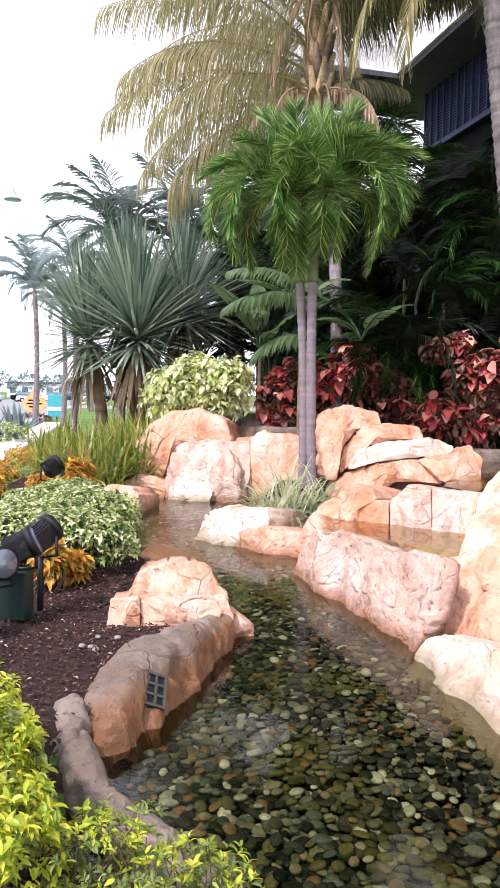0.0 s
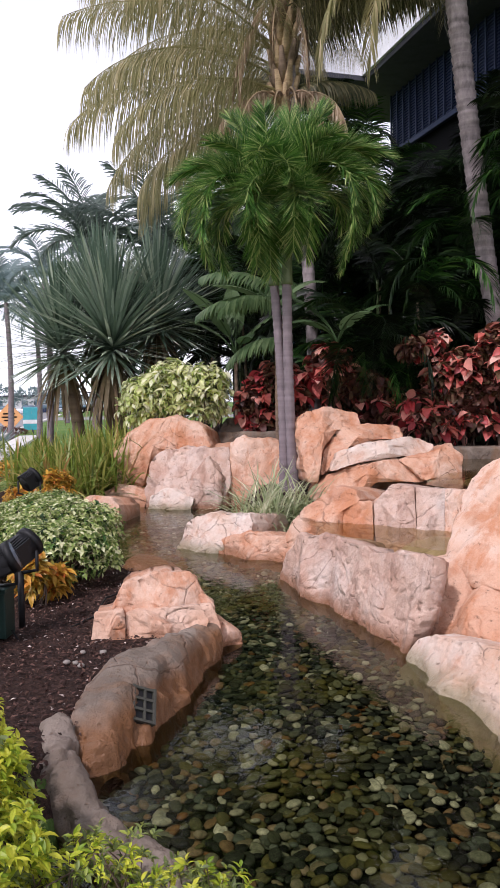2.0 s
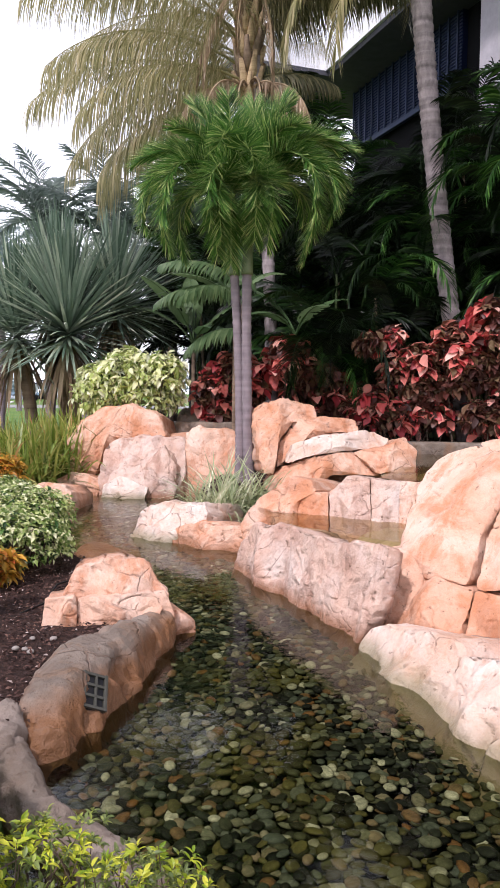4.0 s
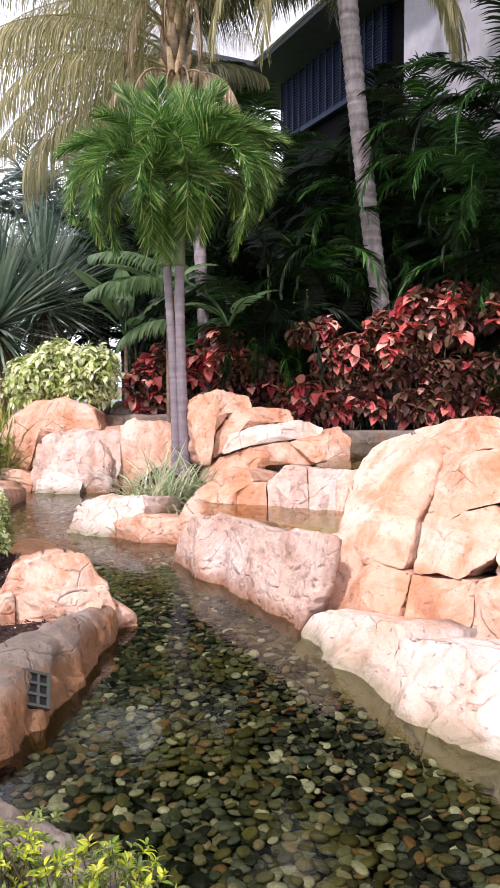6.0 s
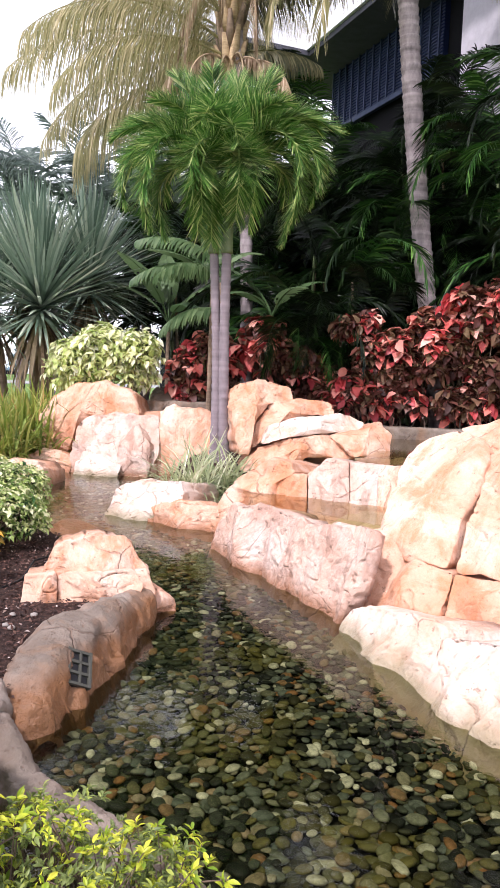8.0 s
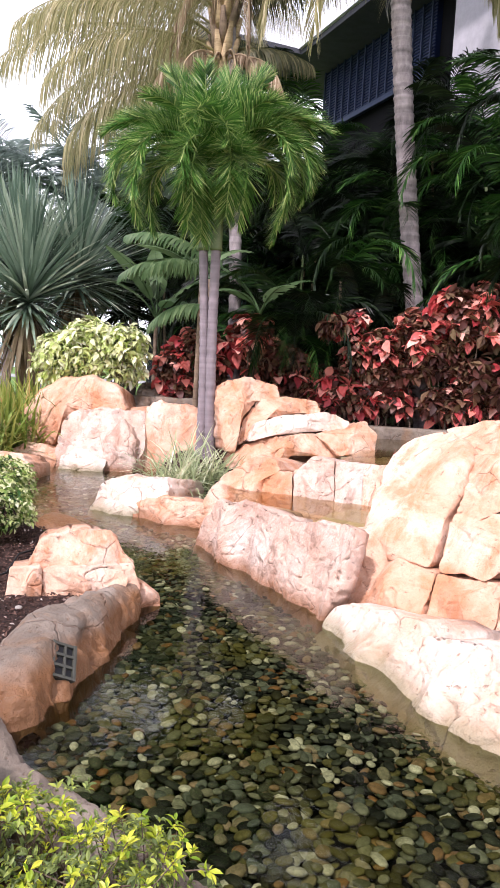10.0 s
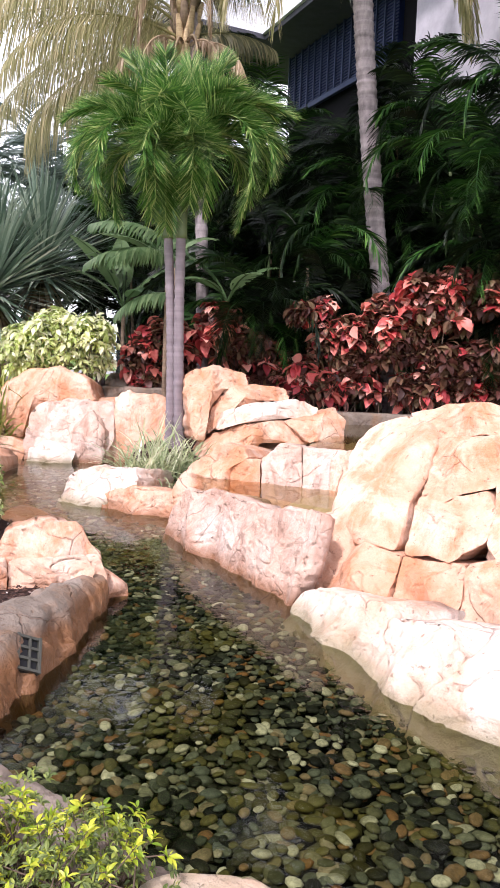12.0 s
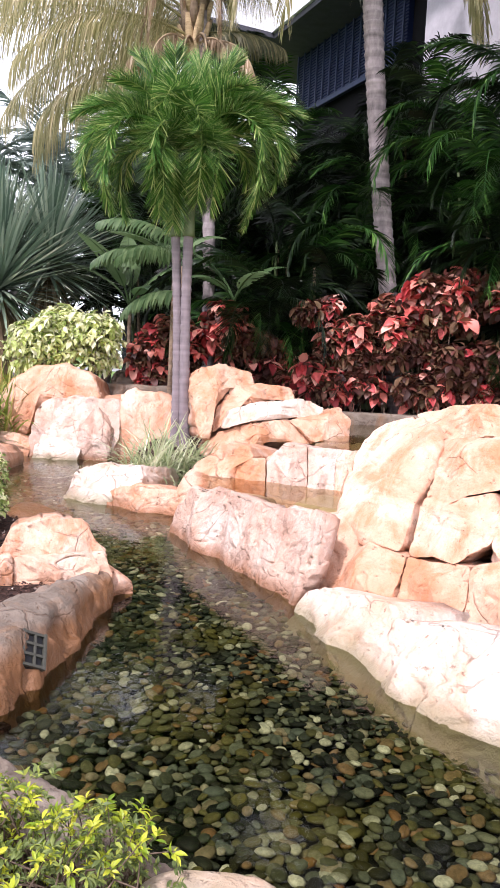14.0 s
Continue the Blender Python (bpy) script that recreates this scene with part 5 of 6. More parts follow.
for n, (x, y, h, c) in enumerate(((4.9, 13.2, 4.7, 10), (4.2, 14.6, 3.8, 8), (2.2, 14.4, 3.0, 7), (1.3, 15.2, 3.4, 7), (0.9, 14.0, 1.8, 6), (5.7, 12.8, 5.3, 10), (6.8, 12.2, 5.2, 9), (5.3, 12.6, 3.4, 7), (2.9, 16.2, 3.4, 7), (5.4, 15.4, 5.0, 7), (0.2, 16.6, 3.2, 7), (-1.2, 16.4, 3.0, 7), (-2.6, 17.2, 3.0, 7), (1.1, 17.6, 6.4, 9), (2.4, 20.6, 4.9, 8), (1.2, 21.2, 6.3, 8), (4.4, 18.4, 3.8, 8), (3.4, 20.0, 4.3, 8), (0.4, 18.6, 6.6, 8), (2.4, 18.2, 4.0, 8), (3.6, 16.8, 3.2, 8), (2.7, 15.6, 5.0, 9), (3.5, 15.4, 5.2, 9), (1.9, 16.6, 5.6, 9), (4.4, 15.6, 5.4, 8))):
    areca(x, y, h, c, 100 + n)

# ---- broad paddle leaves behind the twin palm ----
def paddle(length, width, e0, e1, rng):
    """A banana-like blade with a midrib and cross ribs that stand slightly proud."""
    m, c = 26, 9
    s = np.linspace(0, 1, m)
    el = np.radians(e0 + (e1 - e0) * s)
    step = np.stack([np.cos(el), 0 * s, np.sin(el)], 1) * length / (m - 1)
    pts = np.concatenate([[(0, 0, 0)], np.cumsum(step[:-1], 0)])
    verts, faces = [], []
    for i in range(m):
        w = width / 2 * (math.sin(math.pi * min(1.0, max(0.0, (s[i] - 0.22) / 0.78)) ** 0.8) ** 0.6 if s[i] > 0.22 else 0.03)
        nor = np.array([-math.sin(el[i]), 0, math.cos(el[i])])
        for j in range(c):
            v = 2 * j / (c - 1) - 1
            rib = 0.012 * (i % 2) * abs(v) ** 0.5
            verts.append(pts[i] + np.array([-0.16 * abs(v) * w, v * w, 0]) + nor * (-0.28 * abs(v) * w + rib))
    for i in range(m - 1):
        for j in range(c - 1):
            if rng.random() < 0.05 and 6 < i < m - 2 and j not in (3, 4):
                continue
            a = i * c + j
            faces.append((a, a + 1, a + c + 1, a + c))
    return merge([(verts, faces), tube_arrays(pts, 0.022 * (1 - 0.8 * s), 6)])


def paddle_plant(x, y, z, leaves, label):
    root = thing("banana_plant", label, "plant", "broad-leaved plants")
    z0 = float(ground_z(x, y))
    add("stalk", *trunk_arrays((x, y, z0 - 0.05), (x, y, z), 0.045, 0.035, 0), bark_brown, root)
    for az, e0, e1, ln, w in leaves:
        place("leaf", mesh_of("leaf", *paddle(ln, w, e0, e1, rng), leaf_banana, True), root, (x, y, z), az)


paddle_plant(-0.55, 12.6, 3.0, [(160, 62, 5, 1.2, 0.36), (196, 48, -10, 1.2, 0.36), (40, 60, -10, 1.3, 0.36), (100, 80, 40, 1.4, 0.36)], "green broad-leaved plant with ribbed arching leaves")
paddle_plant(-1.4, 14.4, 2.4, [(175, 60, -10, 1.7, 0.42), (230, 70, 10, 1.8, 0.42), (20, 65, 0, 1.7, 0.42), (100, 80, 30, 1.8, 0.42), (300, 50, -40, 1.4, 0.4)], "green broad-leaved plant with torn leaves")
paddle_plant(0.45, 13.2, 2.5, [(160, 70, 10, 1.4, 0.36), (215, 55, -30, 1.2, 0.34), (300, 60, -20, 1.2, 0.34), (30, 65, -5, 1.4, 0.34)], "green broad-leaved plant beside the thin trunk")
comb = thing("fan_palm", "low green palm with arching comb-like leaves behind the twin trunks", "palm tree")
add("stalk", *trunk_arrays((-0.40, 12.45, float(ground_z(-0.40, 12.45)) - 0.05), (-0.40, 12.45, 2.95), 0.06, 0.045, 12), bark_brown, comb)
for az, e0, e1, ln, dz in ((180, 22, -42, 1.5, 0.15), (186, 8, -58, 1.05, -0.42), (172, 40, -20, 1.5, 0.3), (205, 30, -50, 1.2, 0.1), (90, 50, -20, 1.4, 0.2), (130, 40, -40, 1.4, 0.1)):
    me = mesh_of("frond", *frond(ln, e0, e1, 38, 0.36, 0.042, 2.4, rng, 0.12, 0.2, (66, 40), 0.018), leaf_banana, False)
    place("frond", me, comb, (-0.40, 12.45, 2.95 + dz), az)

# ---- spiky sword-leaved tree ----
def sword_tree(heads, label):
    root = thing("screw_pine", label, "tree", "sword-leaved trees")
    for hx, hy, hz, bx, by, ln, n in heads:
        add("trunk", *trunk_arrays((bx, by, float(ground_z(bx, by)) - 0.1), (hx, hy, hz), 0.13, 0.10, 12, (0.08, 0)), bark_brown, root)
        out, dead = [], []
        for i in range(n):
            a = i * 2.39996
            f = (i + 0.5) / n
            e = math.radians(90 - 108 * f ** 0.85 + rng.uniform(-8, 8))
            d = np.array([math.cos(a) * math.cos(e), math.sin(a) * math.cos(e), math.sin(e)])
            p = np.array([hx, hy, hz + 0.35 * (1 - f)])
            out.append(ribbon(p, d, ln * rng.uniform(0.75, 1.1), 0.058, 0.22 * rng.uniform(0.0, 1.8), 4))
        for i in range(n // 6):
            a = rng.uniform(0, 2 * math.pi)
            d = np.array([math.cos(a) * 0.45, math.sin(a) * 0.45, -0.6 + rng.uniform(-0.3, 0.5)])
            p = np.array([hx + math.cos(a) * 0.08, hy + math.sin(a) * 0.08, hz - rng.uniform(0.05, 0.35)])
            dead.append(ribbon(p, d / np.linalg.norm(d), ln * rng.uniform(0.35, 0.72), 0.06, 1.6, 5))
        add("rosette", *merge(out), leaf_sword, root, smooth=False)
        add("dry_skirt", *merge(dead), leaf_dead, root, "dry brown hanging leaves", smooth=False)
    return root


sword_tree([(-3.65, 14.0, 2.45, -3.55, 13.9, 1.95, 560), (-4.75, 14.5, 2.45, -4.4, 14.4, 1.75, 460), (-2.95, 14.8, 2.95, -3.1, 14.6, 1.75, 400), (-4.1, 14.9, 3.1, -3.9, 14.7, 1.7, 380)], "blue-green spiky sword-leaved tree with dry leaves hanging")

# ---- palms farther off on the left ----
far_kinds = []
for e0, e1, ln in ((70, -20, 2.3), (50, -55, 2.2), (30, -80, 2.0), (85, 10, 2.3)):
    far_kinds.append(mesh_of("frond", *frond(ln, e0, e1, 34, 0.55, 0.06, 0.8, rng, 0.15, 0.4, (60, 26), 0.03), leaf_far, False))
back_kinds = []
for e0, e1, ln in ((70, -20, 2.6), (50, -55, 2.5), (30, -80, 2.2), (85, 10, 2.6)):
    back_kinds.append(mesh_of("frond", *frond(ln, e0, e1, 38, 0.62, 0.05, 0.8, rng, 0.15, 0.4, (60, 26), 0.03), leaf_back, False))


def feather_palm(x, y, z, r0, fronds, ks, label, scale=1.0, group="far palms"):
    root = thing("palm_tree", label, "palm tree", group)
    add("trunk", *trunk_arrays((x, y, float(ground_z(x, y)) - 0.1), (x, y, z), r0, r0 * 0.7, 20, (0.1, 0)), bark_grey, root)
    for i in range(fronds):
        ob = place("frond", ks[i % 4], root, (x, y, z), i * 137.5 + rng.uniform(-10, 10), rng.uniform(-6, 6))
        ob.scale = (scale, scale, scale)
    return root


feather_palm(-5.3, 18.5, 5.2, 0.12, 22, back_kinds, "palm behind the spiky tree, haze put into its green", 0.85)
feather_palm(-3.9, 19.0, 5.2, 0.12, 20, back_kinds, "palm behind the spiky tree, haze put into its green", 0.95)
for x, y, z in ((-1.6, 18.8, 4.4), (-0.4, 19.4, 5.0), (-2.8, 20.0, 5.4), (-2.2, 17.4, 3.0)):
    feather_palm(x, y, z, 0.11, 22, back_kinds, "palm among the trees behind, green greyed for haze", 0.95)
feather_palm(-7.7, 22.0, 5.2, 0.10, 14, far_kinds, "slim palm beside the footpath, green paled for haze", 0.75)
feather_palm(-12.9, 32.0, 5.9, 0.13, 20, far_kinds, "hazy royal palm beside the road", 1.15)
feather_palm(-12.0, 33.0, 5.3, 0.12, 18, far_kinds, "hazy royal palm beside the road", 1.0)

# ---- shrubs ----
shrub("variegated_shrub", "pale yellow-green variegated bush behind the rocks", [(-2.80, 12.9, 1.60, 0.50, 0.45, 0.45), (-2.35, 12.85, 1.82, 0.50, 0.45, 0.48), (-1.80, 12.9, 1.78, 0.48, 0.45, 0.46), (-2.3, 12.9, 1.40, 0.95, 0.4, 0.45)],
      600, 0.17, 0.46, leaf_cream, rng, 7, 0.62, 0.9, 0.35, 24, (leaf_hedge, 160, 0.3, 0.13))
RED = [("bushy", [(-0.55, 13.2, 1.85, 0.42, 0.4, 0.42), (-0.90, 13.3, 1.50, 0.35, 0.35, 0.5), (-0.3, 13.3, 1.5, 0.35, 0.35, 0.5)], 95, 150),
       ("tall", [(0.30, 13.2, 2.05, 0.40, 0.4, 0.48), (0.60, 13.2, 1.65, 0.42, 0.4, 0.50)], 95, 130),
       ("dark", [(1.0, 13.3, 1.55, 0.45, 0.4, 0.5), (1.5, 13.2, 1.30, 0.40, 0.4, 0.45)], 34, 170),
       ("bright", [(1.65, 12.6, 2.32, 0.26, 0.3, 0.20), (2.0, 12.7, 2.40, 0.26, 0.3, 0.25), (1.72, 12.4, 1.42, 0.26, 0.3, 0.26), (2.1, 12.6, 1.7, 0.35, 0.3, 0.5)], 95, 130),
       ("bright", [(2.45, 12.5, 2.05, 0.36, 0.35, 0.34), (2.55, 12.5, 1.5, 0.45, 0.35, 0.6)], 75, 160),
       ("bright", [(3.45, 12.0, 2.75, 0.34, 0.35, 0.28), (3.95, 12.0, 2.85, 0.36, 0.35, 0.28), (3.7, 12.0, 2.3, 0.55, 0.4, 0.5)], 125, 150),
       ("dark", [(3.2, 12.1, 1.8, 0.55, 0.4, 0.65), (3.9, 11.9, 1.45, 0.55, 0.4, 0.55), (2.95, 12.3, 2.3, 0.4, 0.35, 0.4)], 50, 260),
       ("bright", [(4.6, 11.9, 2.5, 0.5, 0.4, 0.5), (4.4, 11.8, 1.55, 0.45, 0.4, 0.5), (5.2, 11.8, 2.1, 0.5, 0.4, 0.8)], 140, 200)]
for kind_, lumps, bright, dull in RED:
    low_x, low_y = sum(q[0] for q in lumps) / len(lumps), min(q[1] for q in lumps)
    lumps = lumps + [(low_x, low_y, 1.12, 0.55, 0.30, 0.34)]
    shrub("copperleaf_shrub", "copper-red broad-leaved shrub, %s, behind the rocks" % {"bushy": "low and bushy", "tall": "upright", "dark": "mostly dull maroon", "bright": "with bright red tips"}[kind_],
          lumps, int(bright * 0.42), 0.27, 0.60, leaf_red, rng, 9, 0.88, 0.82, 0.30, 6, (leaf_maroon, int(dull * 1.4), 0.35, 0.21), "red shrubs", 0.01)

# near-black palm green on the inner leaves paints the shade inside this hedge
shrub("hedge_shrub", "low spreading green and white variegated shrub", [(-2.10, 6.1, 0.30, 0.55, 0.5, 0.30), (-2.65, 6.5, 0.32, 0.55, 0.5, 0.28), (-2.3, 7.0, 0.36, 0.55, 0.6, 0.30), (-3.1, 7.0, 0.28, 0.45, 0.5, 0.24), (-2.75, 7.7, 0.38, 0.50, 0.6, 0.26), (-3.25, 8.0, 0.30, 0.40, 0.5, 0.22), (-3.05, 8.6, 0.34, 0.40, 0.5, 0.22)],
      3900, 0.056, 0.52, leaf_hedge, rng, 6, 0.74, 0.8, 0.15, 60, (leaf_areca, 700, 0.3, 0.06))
shrub("lime_shrub", "lime-yellow small-leaved shrub at the near bank", [(-1.10, 2.20, 0.28, 0.26, 0.30, 0.30), (-0.90, 1.85, 0.26, 0.25, 0.28, 0.28), (-1.40, 2.50, 0.30, 0.35, 0.35, 0.32), (-1.6, 2.1, 0.32, 0.45, 0.4, 0.36)],
      1500, 0.044, 0.38, leaf_lime, rng, 8, 0.66, 0.75, 0.0, 60, (leaf_dull, 160, 0.3, 0.05), stem_r=0.004)
shrub("sparse_shrub", "sparse yellow-green twiggy shrub over the near rock", [(-0.56, 2.06, 0.16, 0.22, 0.18, 0.20), (-0.30, 1.98, 0.12, 0.17, 0.14, 0.20), (-0.74, 1.95, 0.18, 0.28, 0.22, 0.22), (-0.36, 1.84, 0.16, 0.32, 0.18, 0.18)],
      100, 0.034, 0.38, leaf_lime, rng, 9, 0.70, 0.7, 0.0, 230, (leaf_dull, 330, 0.3, 0.028), stem_r=0.0025)
shrub("lime_hedge", "lime-yellow clipped low hedge by the lawn", [(-2.75, 5.35, 0.24, 0.35, 0.35, 0.20), (-3.15, 5.8, 0.26, 0.40, 0.40, 0.20), (-2.60, 4.95, 0.22, 0.25, 0.3, 0.18)], 620, 0.05, 0.4, leaf_lime, rng, 7, 0.7, 0.75, 0.0, 20, (leaf_hedge, 120, 0.3, 0.06))
for lumps in ([(-2.02, 5.30, 0.30, 0.14, 0.14, 0.20), (-1.92, 5.5, 0.22, 0.12, 0.12, 0.15)], [(-3.35, 9.9, 0.50, 0.22, 0.22, 0.2)], [(-4.6, 9.6, 0.24, 0.4, 0.3, 0.22), (-5.1, 9.9, 0.24, 0.3, 0.3, 0.2)],
              [(-4.2, 12.0, 0.24, 0.45, 0.4, 0.22), (-4.8, 12.6, 0.24, 0.4, 0.4, 0.22)], [(-5.6, 13.8, 0.24, 0.5, 0.5, 0.22)], [(-4.0, 10.4, 0.24, 0.35, 0.3, 0.18)], [(-5.2, 11.3, 0.24, 0.45, 0.4, 0.22), (-5.0, 10.6, 0.24, 0.35, 0.3, 0.2)], [(-5.9, 12.4, 0.24, 0.4, 0.5, 0.2)], [(-6.3, 15.0, 0.24, 0.5, 0.6, 0.22)], [(-4.4, 8.9, 0.36, 0.4, 0.3, 0.2)]):
    shrub("croton", "orange and yellow leaved croton in the border", lumps, 70 * len(lumps), 0.11, 0.34, leaf_croton, rng, 7, 0.5, 0.75, 0.1, 10, None, "crotons")
grass_tuft("grass_tuft", "pale striped grass tuft at the foot of the palm", (-0.52, 8.55, 0.2), 420, 0.85, 0.018, leaf_grass, rng, 0.14, (8, 72), 1.7)
grass_tuft("grass_tuft", "pale striped grass tuft at the foot of the palm", (-0.20, 9.0, 0.2), 160, 0.70, 0.018, leaf_grass, rng, 0.12, (8, 72), 1.7)
for x, y, n in ((-3.5, 11.3, 120), (-3.95, 11.6, 110), (-3.2, 11.9, 110), (-4.3, 12.0, 90), (-3.6, 12.4, 90), (-4.0, 12.9, 90), (-3.3, 12.9, 90), (-4.5, 12.7, 80)):
    grass_tuft("daylily", "green strap-leaved lily clump in the border", (x, y, 0.2), int(n * 2.2), 0.95, 0.034, leaf_lily, rng, 0.24, (0, 60), 1.2, "plant")
for x, y in ((-3.4, 13.2), (-3.7, 13.3), (-4.2, 13.3)):
    grass_tuft("bromeliad", "dark red spiky bromeliad under the tree", (x, y, 0.4), 34, 0.5, 0.05, leaf_maroon, rng, 0.05, (20, 70), 0.6, "plant")


# ---- garden floodlights ----
def drum(name, r, depth, mat, parent, m4, seg=24, bevel=0.006, label=""):
    bm = bmesh.new()
    bmesh.ops.create_cone(bm, cap_ends=True, segments=seg, radius1=r[0], radius2=r[1], depth=depth)
    if bevel:
        bmesh.ops.bevel(bm, geom=[e for e in bm.edges if e.calc_face_angle(0) > 0.6], offset=bevel, segments=2, affect="EDGES")
    bmesh.ops.transform(bm, matrix=m4, verts=bm.verts)
    return part(name, bm, mat, parent, label, True)


def floodlight(x, y, z, aim, r=0.10):
    root = thing("floodlight", "black round garden floodlight on a stake", "floodlight", "garden floodlights")
    m4 = Matrix.Translation((x, y, z)) @ Vector(aim).normalized().to_track_quat("Z", "Y").to_matrix().to_4x4()
    body = drum("housing", (r * 0.72, r), 0.16, black_metal, root, m4)
    hood = drum("hood", (r * 1.03, r * 1.08), 0.05, black_metal, root, m4 @ Matrix.Translation((0, 0, 0.085)))
    drum("lens", (r * 0.90, r * 0.86), 0.02, lamp_glass, hood, m4 @ Matrix.Translation((0, 0, 0.108)), label="ribbed pale glass lens")
    for i in range(9):
        bm = box_bm((0.012, r * 1.9 - abs(i - 4) * 0.012, 0.13), ((i - 4) * r * 0.2, 0, -0.01), 0.002)
        bmesh.ops.transform(bm, matrix=m4, verts=bm.verts)
        part("fin", bm, black_metal, body)
    g = float(ground_z(x, y))
    add("bracket", *merge([tube_arrays([(x - r * 1.15, y, z), (x - r * 1.15, y, z - r * 1.3), (x, y, z - r * 1.5)], [0.012] * 3, 6), tube_arrays([(x + r * 1.15, y, z), (x + r * 1.15, y, z - r * 1.3), (x, y, z - r * 1.5)], [0.012] * 3, 6)]), black_metal, root)
    add("stake", *tube_arrays([(x, y, z - r * 1.4), (x, y, g - 0.05)], [0.022, 0.022], 8), black_metal, root)
    return root


for x, y, z, aim in ((-1.98, 3.95, 0.47, (0.25, -1, 0.12)), (-1.93, 4.18, 0.55, (0.9, -0.6, 0.15)), (-1.88, 4.42, 0.60, (0.9, 0.3, 0.45)), (-1.84, 4.66, 0.63, (0.5, 0.8, 0.5))):
    floodlight(x, y, z, aim, 0.095)
floodlight(-3.45, 9.1, 0.62, (0.6, 0.7, 0.5), 0.12)
floodlight(-4.65, 9.0, 0.55, (0.4, 0.8, 0.4), 0.08)
jb = thing("transformer_box", "dark green plastic transformer box on a post beside the floodlights", "electrical box")
jbody = part("housing", box_bm((0.17, 0.15, 0.28), (-1.90, 4.42, 0.30), 0.012), green_box, jb)
part("lid", box_bm((0.185, 0.165, 0.03), (-1.90, 4.42, 0.445), 0.008), green_box, jbody)
add("post", *tube_arrays([(-1.90, 4.45, 0.25), (-1.90, 4.45, 0.0)], [0.03, 0.03], 8), black_metal, jb)
add("cable", *tube_arrays([(-1.80, 4.40, 0.2), (-1.72, 4.35, 0.12), (-1.60, 4.5, 0.13), (-1.45, 4.9, 0.14), (-1.5, 5.4, 0.14), (-1.35, 5.8, 0.12)], [0.007] * 6, 6), black_metal, jb)

# grated pond light set in the edging
gl = thing("pond_light", "weathered metal grated light set in the rock edging", "light fixture")
ml = Matrix.Translation((-0.83, 3.47, 0.11)) @ Matrix.Rotation(radians(54), 4, "Z") @ Matrix.Rotation(radians(-38), 4, "X") @ Matrix.Rotation(radians(32), 4, "Y") @ Matrix.Translation((0, -0.045, 0))
def lbox(name, size, at, mat):
    bm = box_bm(size, at, 0.003)
    bmesh.ops.transform(bm, matrix=ml, verts=bm.verts)
    return part(name, bm, mat, gl)


lbox("housing", (0.125, 0.05, 0.17), (0, 0.02, 0), black_metal)
for sx in (-0.056, 0.056):
    lbox("frame_side", (0.016, 0.02, 0.175), (sx, -0.015, 0), grille_metal)
for i in range(4):
    lbox("cross_bar", (0.12, 0.016, 0.014), (0, -0.015, -0.078 + i * 0.052), grille_metal)
lbox("centre_bar", (0.012, 0.014, 0.165), (0.005, -0.016, 0), grille_metal)
lbox("lens", (0.095, 0.006, 0.14), (0, -0.008, 0), black_metal)

# ---- white pebbles and dry sticks on the mulch ----
r9 = np.random.default_rng(21)
for i in range(6):
    x, y = -1.16 - r9.random() * 0.16, 3.85 + r9.random() * 0.45
    bm = bmesh.new()
    bmesh.ops.create_icosphere(bm, subdivisions=2, radius=0.009 + r9.random() * 0.012)
    for vert in bm.verts:
        vert.co += vert.co.normalized() * 0.006 * noise.noise(vert.co * 60 + Vector((i, 0, 0)))
        vert.co.z *= 0.6
    bmesh.ops.translate(bm, verts=bm.verts, vec=(x, y, float(ground_z(x, y)) + 0.026))
    tagged(part("pebble_stone", bm, white_stone, None, "", True), "small pale pebble lying on the mulch", "pebble", "pale pebbles")

# ---- street on the left, far off ----
def street_lamp(x, y, z):
    root = thing("street_lamp", "bell-shaped street lamp hung from a wire, greyed for haze", "street lamp")
    prof = [(0.05, 0.30), (0.07, 0.12), (0.12, 0.02), (0.19, -0.10), (0.31, -0.22), (0.36, -0.28)]
    add("shade", *tube_arrays([(x, y, z + h) for _, h in prof], [q for q, _ in prof], 20), haze_grey, root)
    add("wire", *tube_arrays([(x, y, z + 0.3), (x, y, z + 6.0), (x - 9.0, y, z + 6.2)], [0.0015, 0.0015, 0.0015], 4), haze_grey, root)
    add("pole", *tube_arrays([(x - 9.0, y, z + 6.3), (x - 9.0, y, 0.0)], [0.08, 0.14], 10), haze_grey, root)


street_lamp(-13.0, 30.0, 9.5)

sig = thing("traffic_signal", "traffic signals hanging from a mast arm, greyed for haze", "traffic signal")
add("mast_arm", *tube_arrays([(-38, 55, 4.5), (-30, 55, 4.45), (-25.0, 55, 4.40)], [0.06, 0.05, 0.04], 10), haze_grey, sig)
add("pole", *tube_arrays([(-38, 55, 5.2), (-38, 55, 0)], [0.14, 0.18], 12), bar_blue, sig)
for x in (-27.4, -25.3):
    part("signal_head", box_bm((0.5, 0.35, 0.95), (x, 55, 4.33), 0.05), haze_grey, sig)


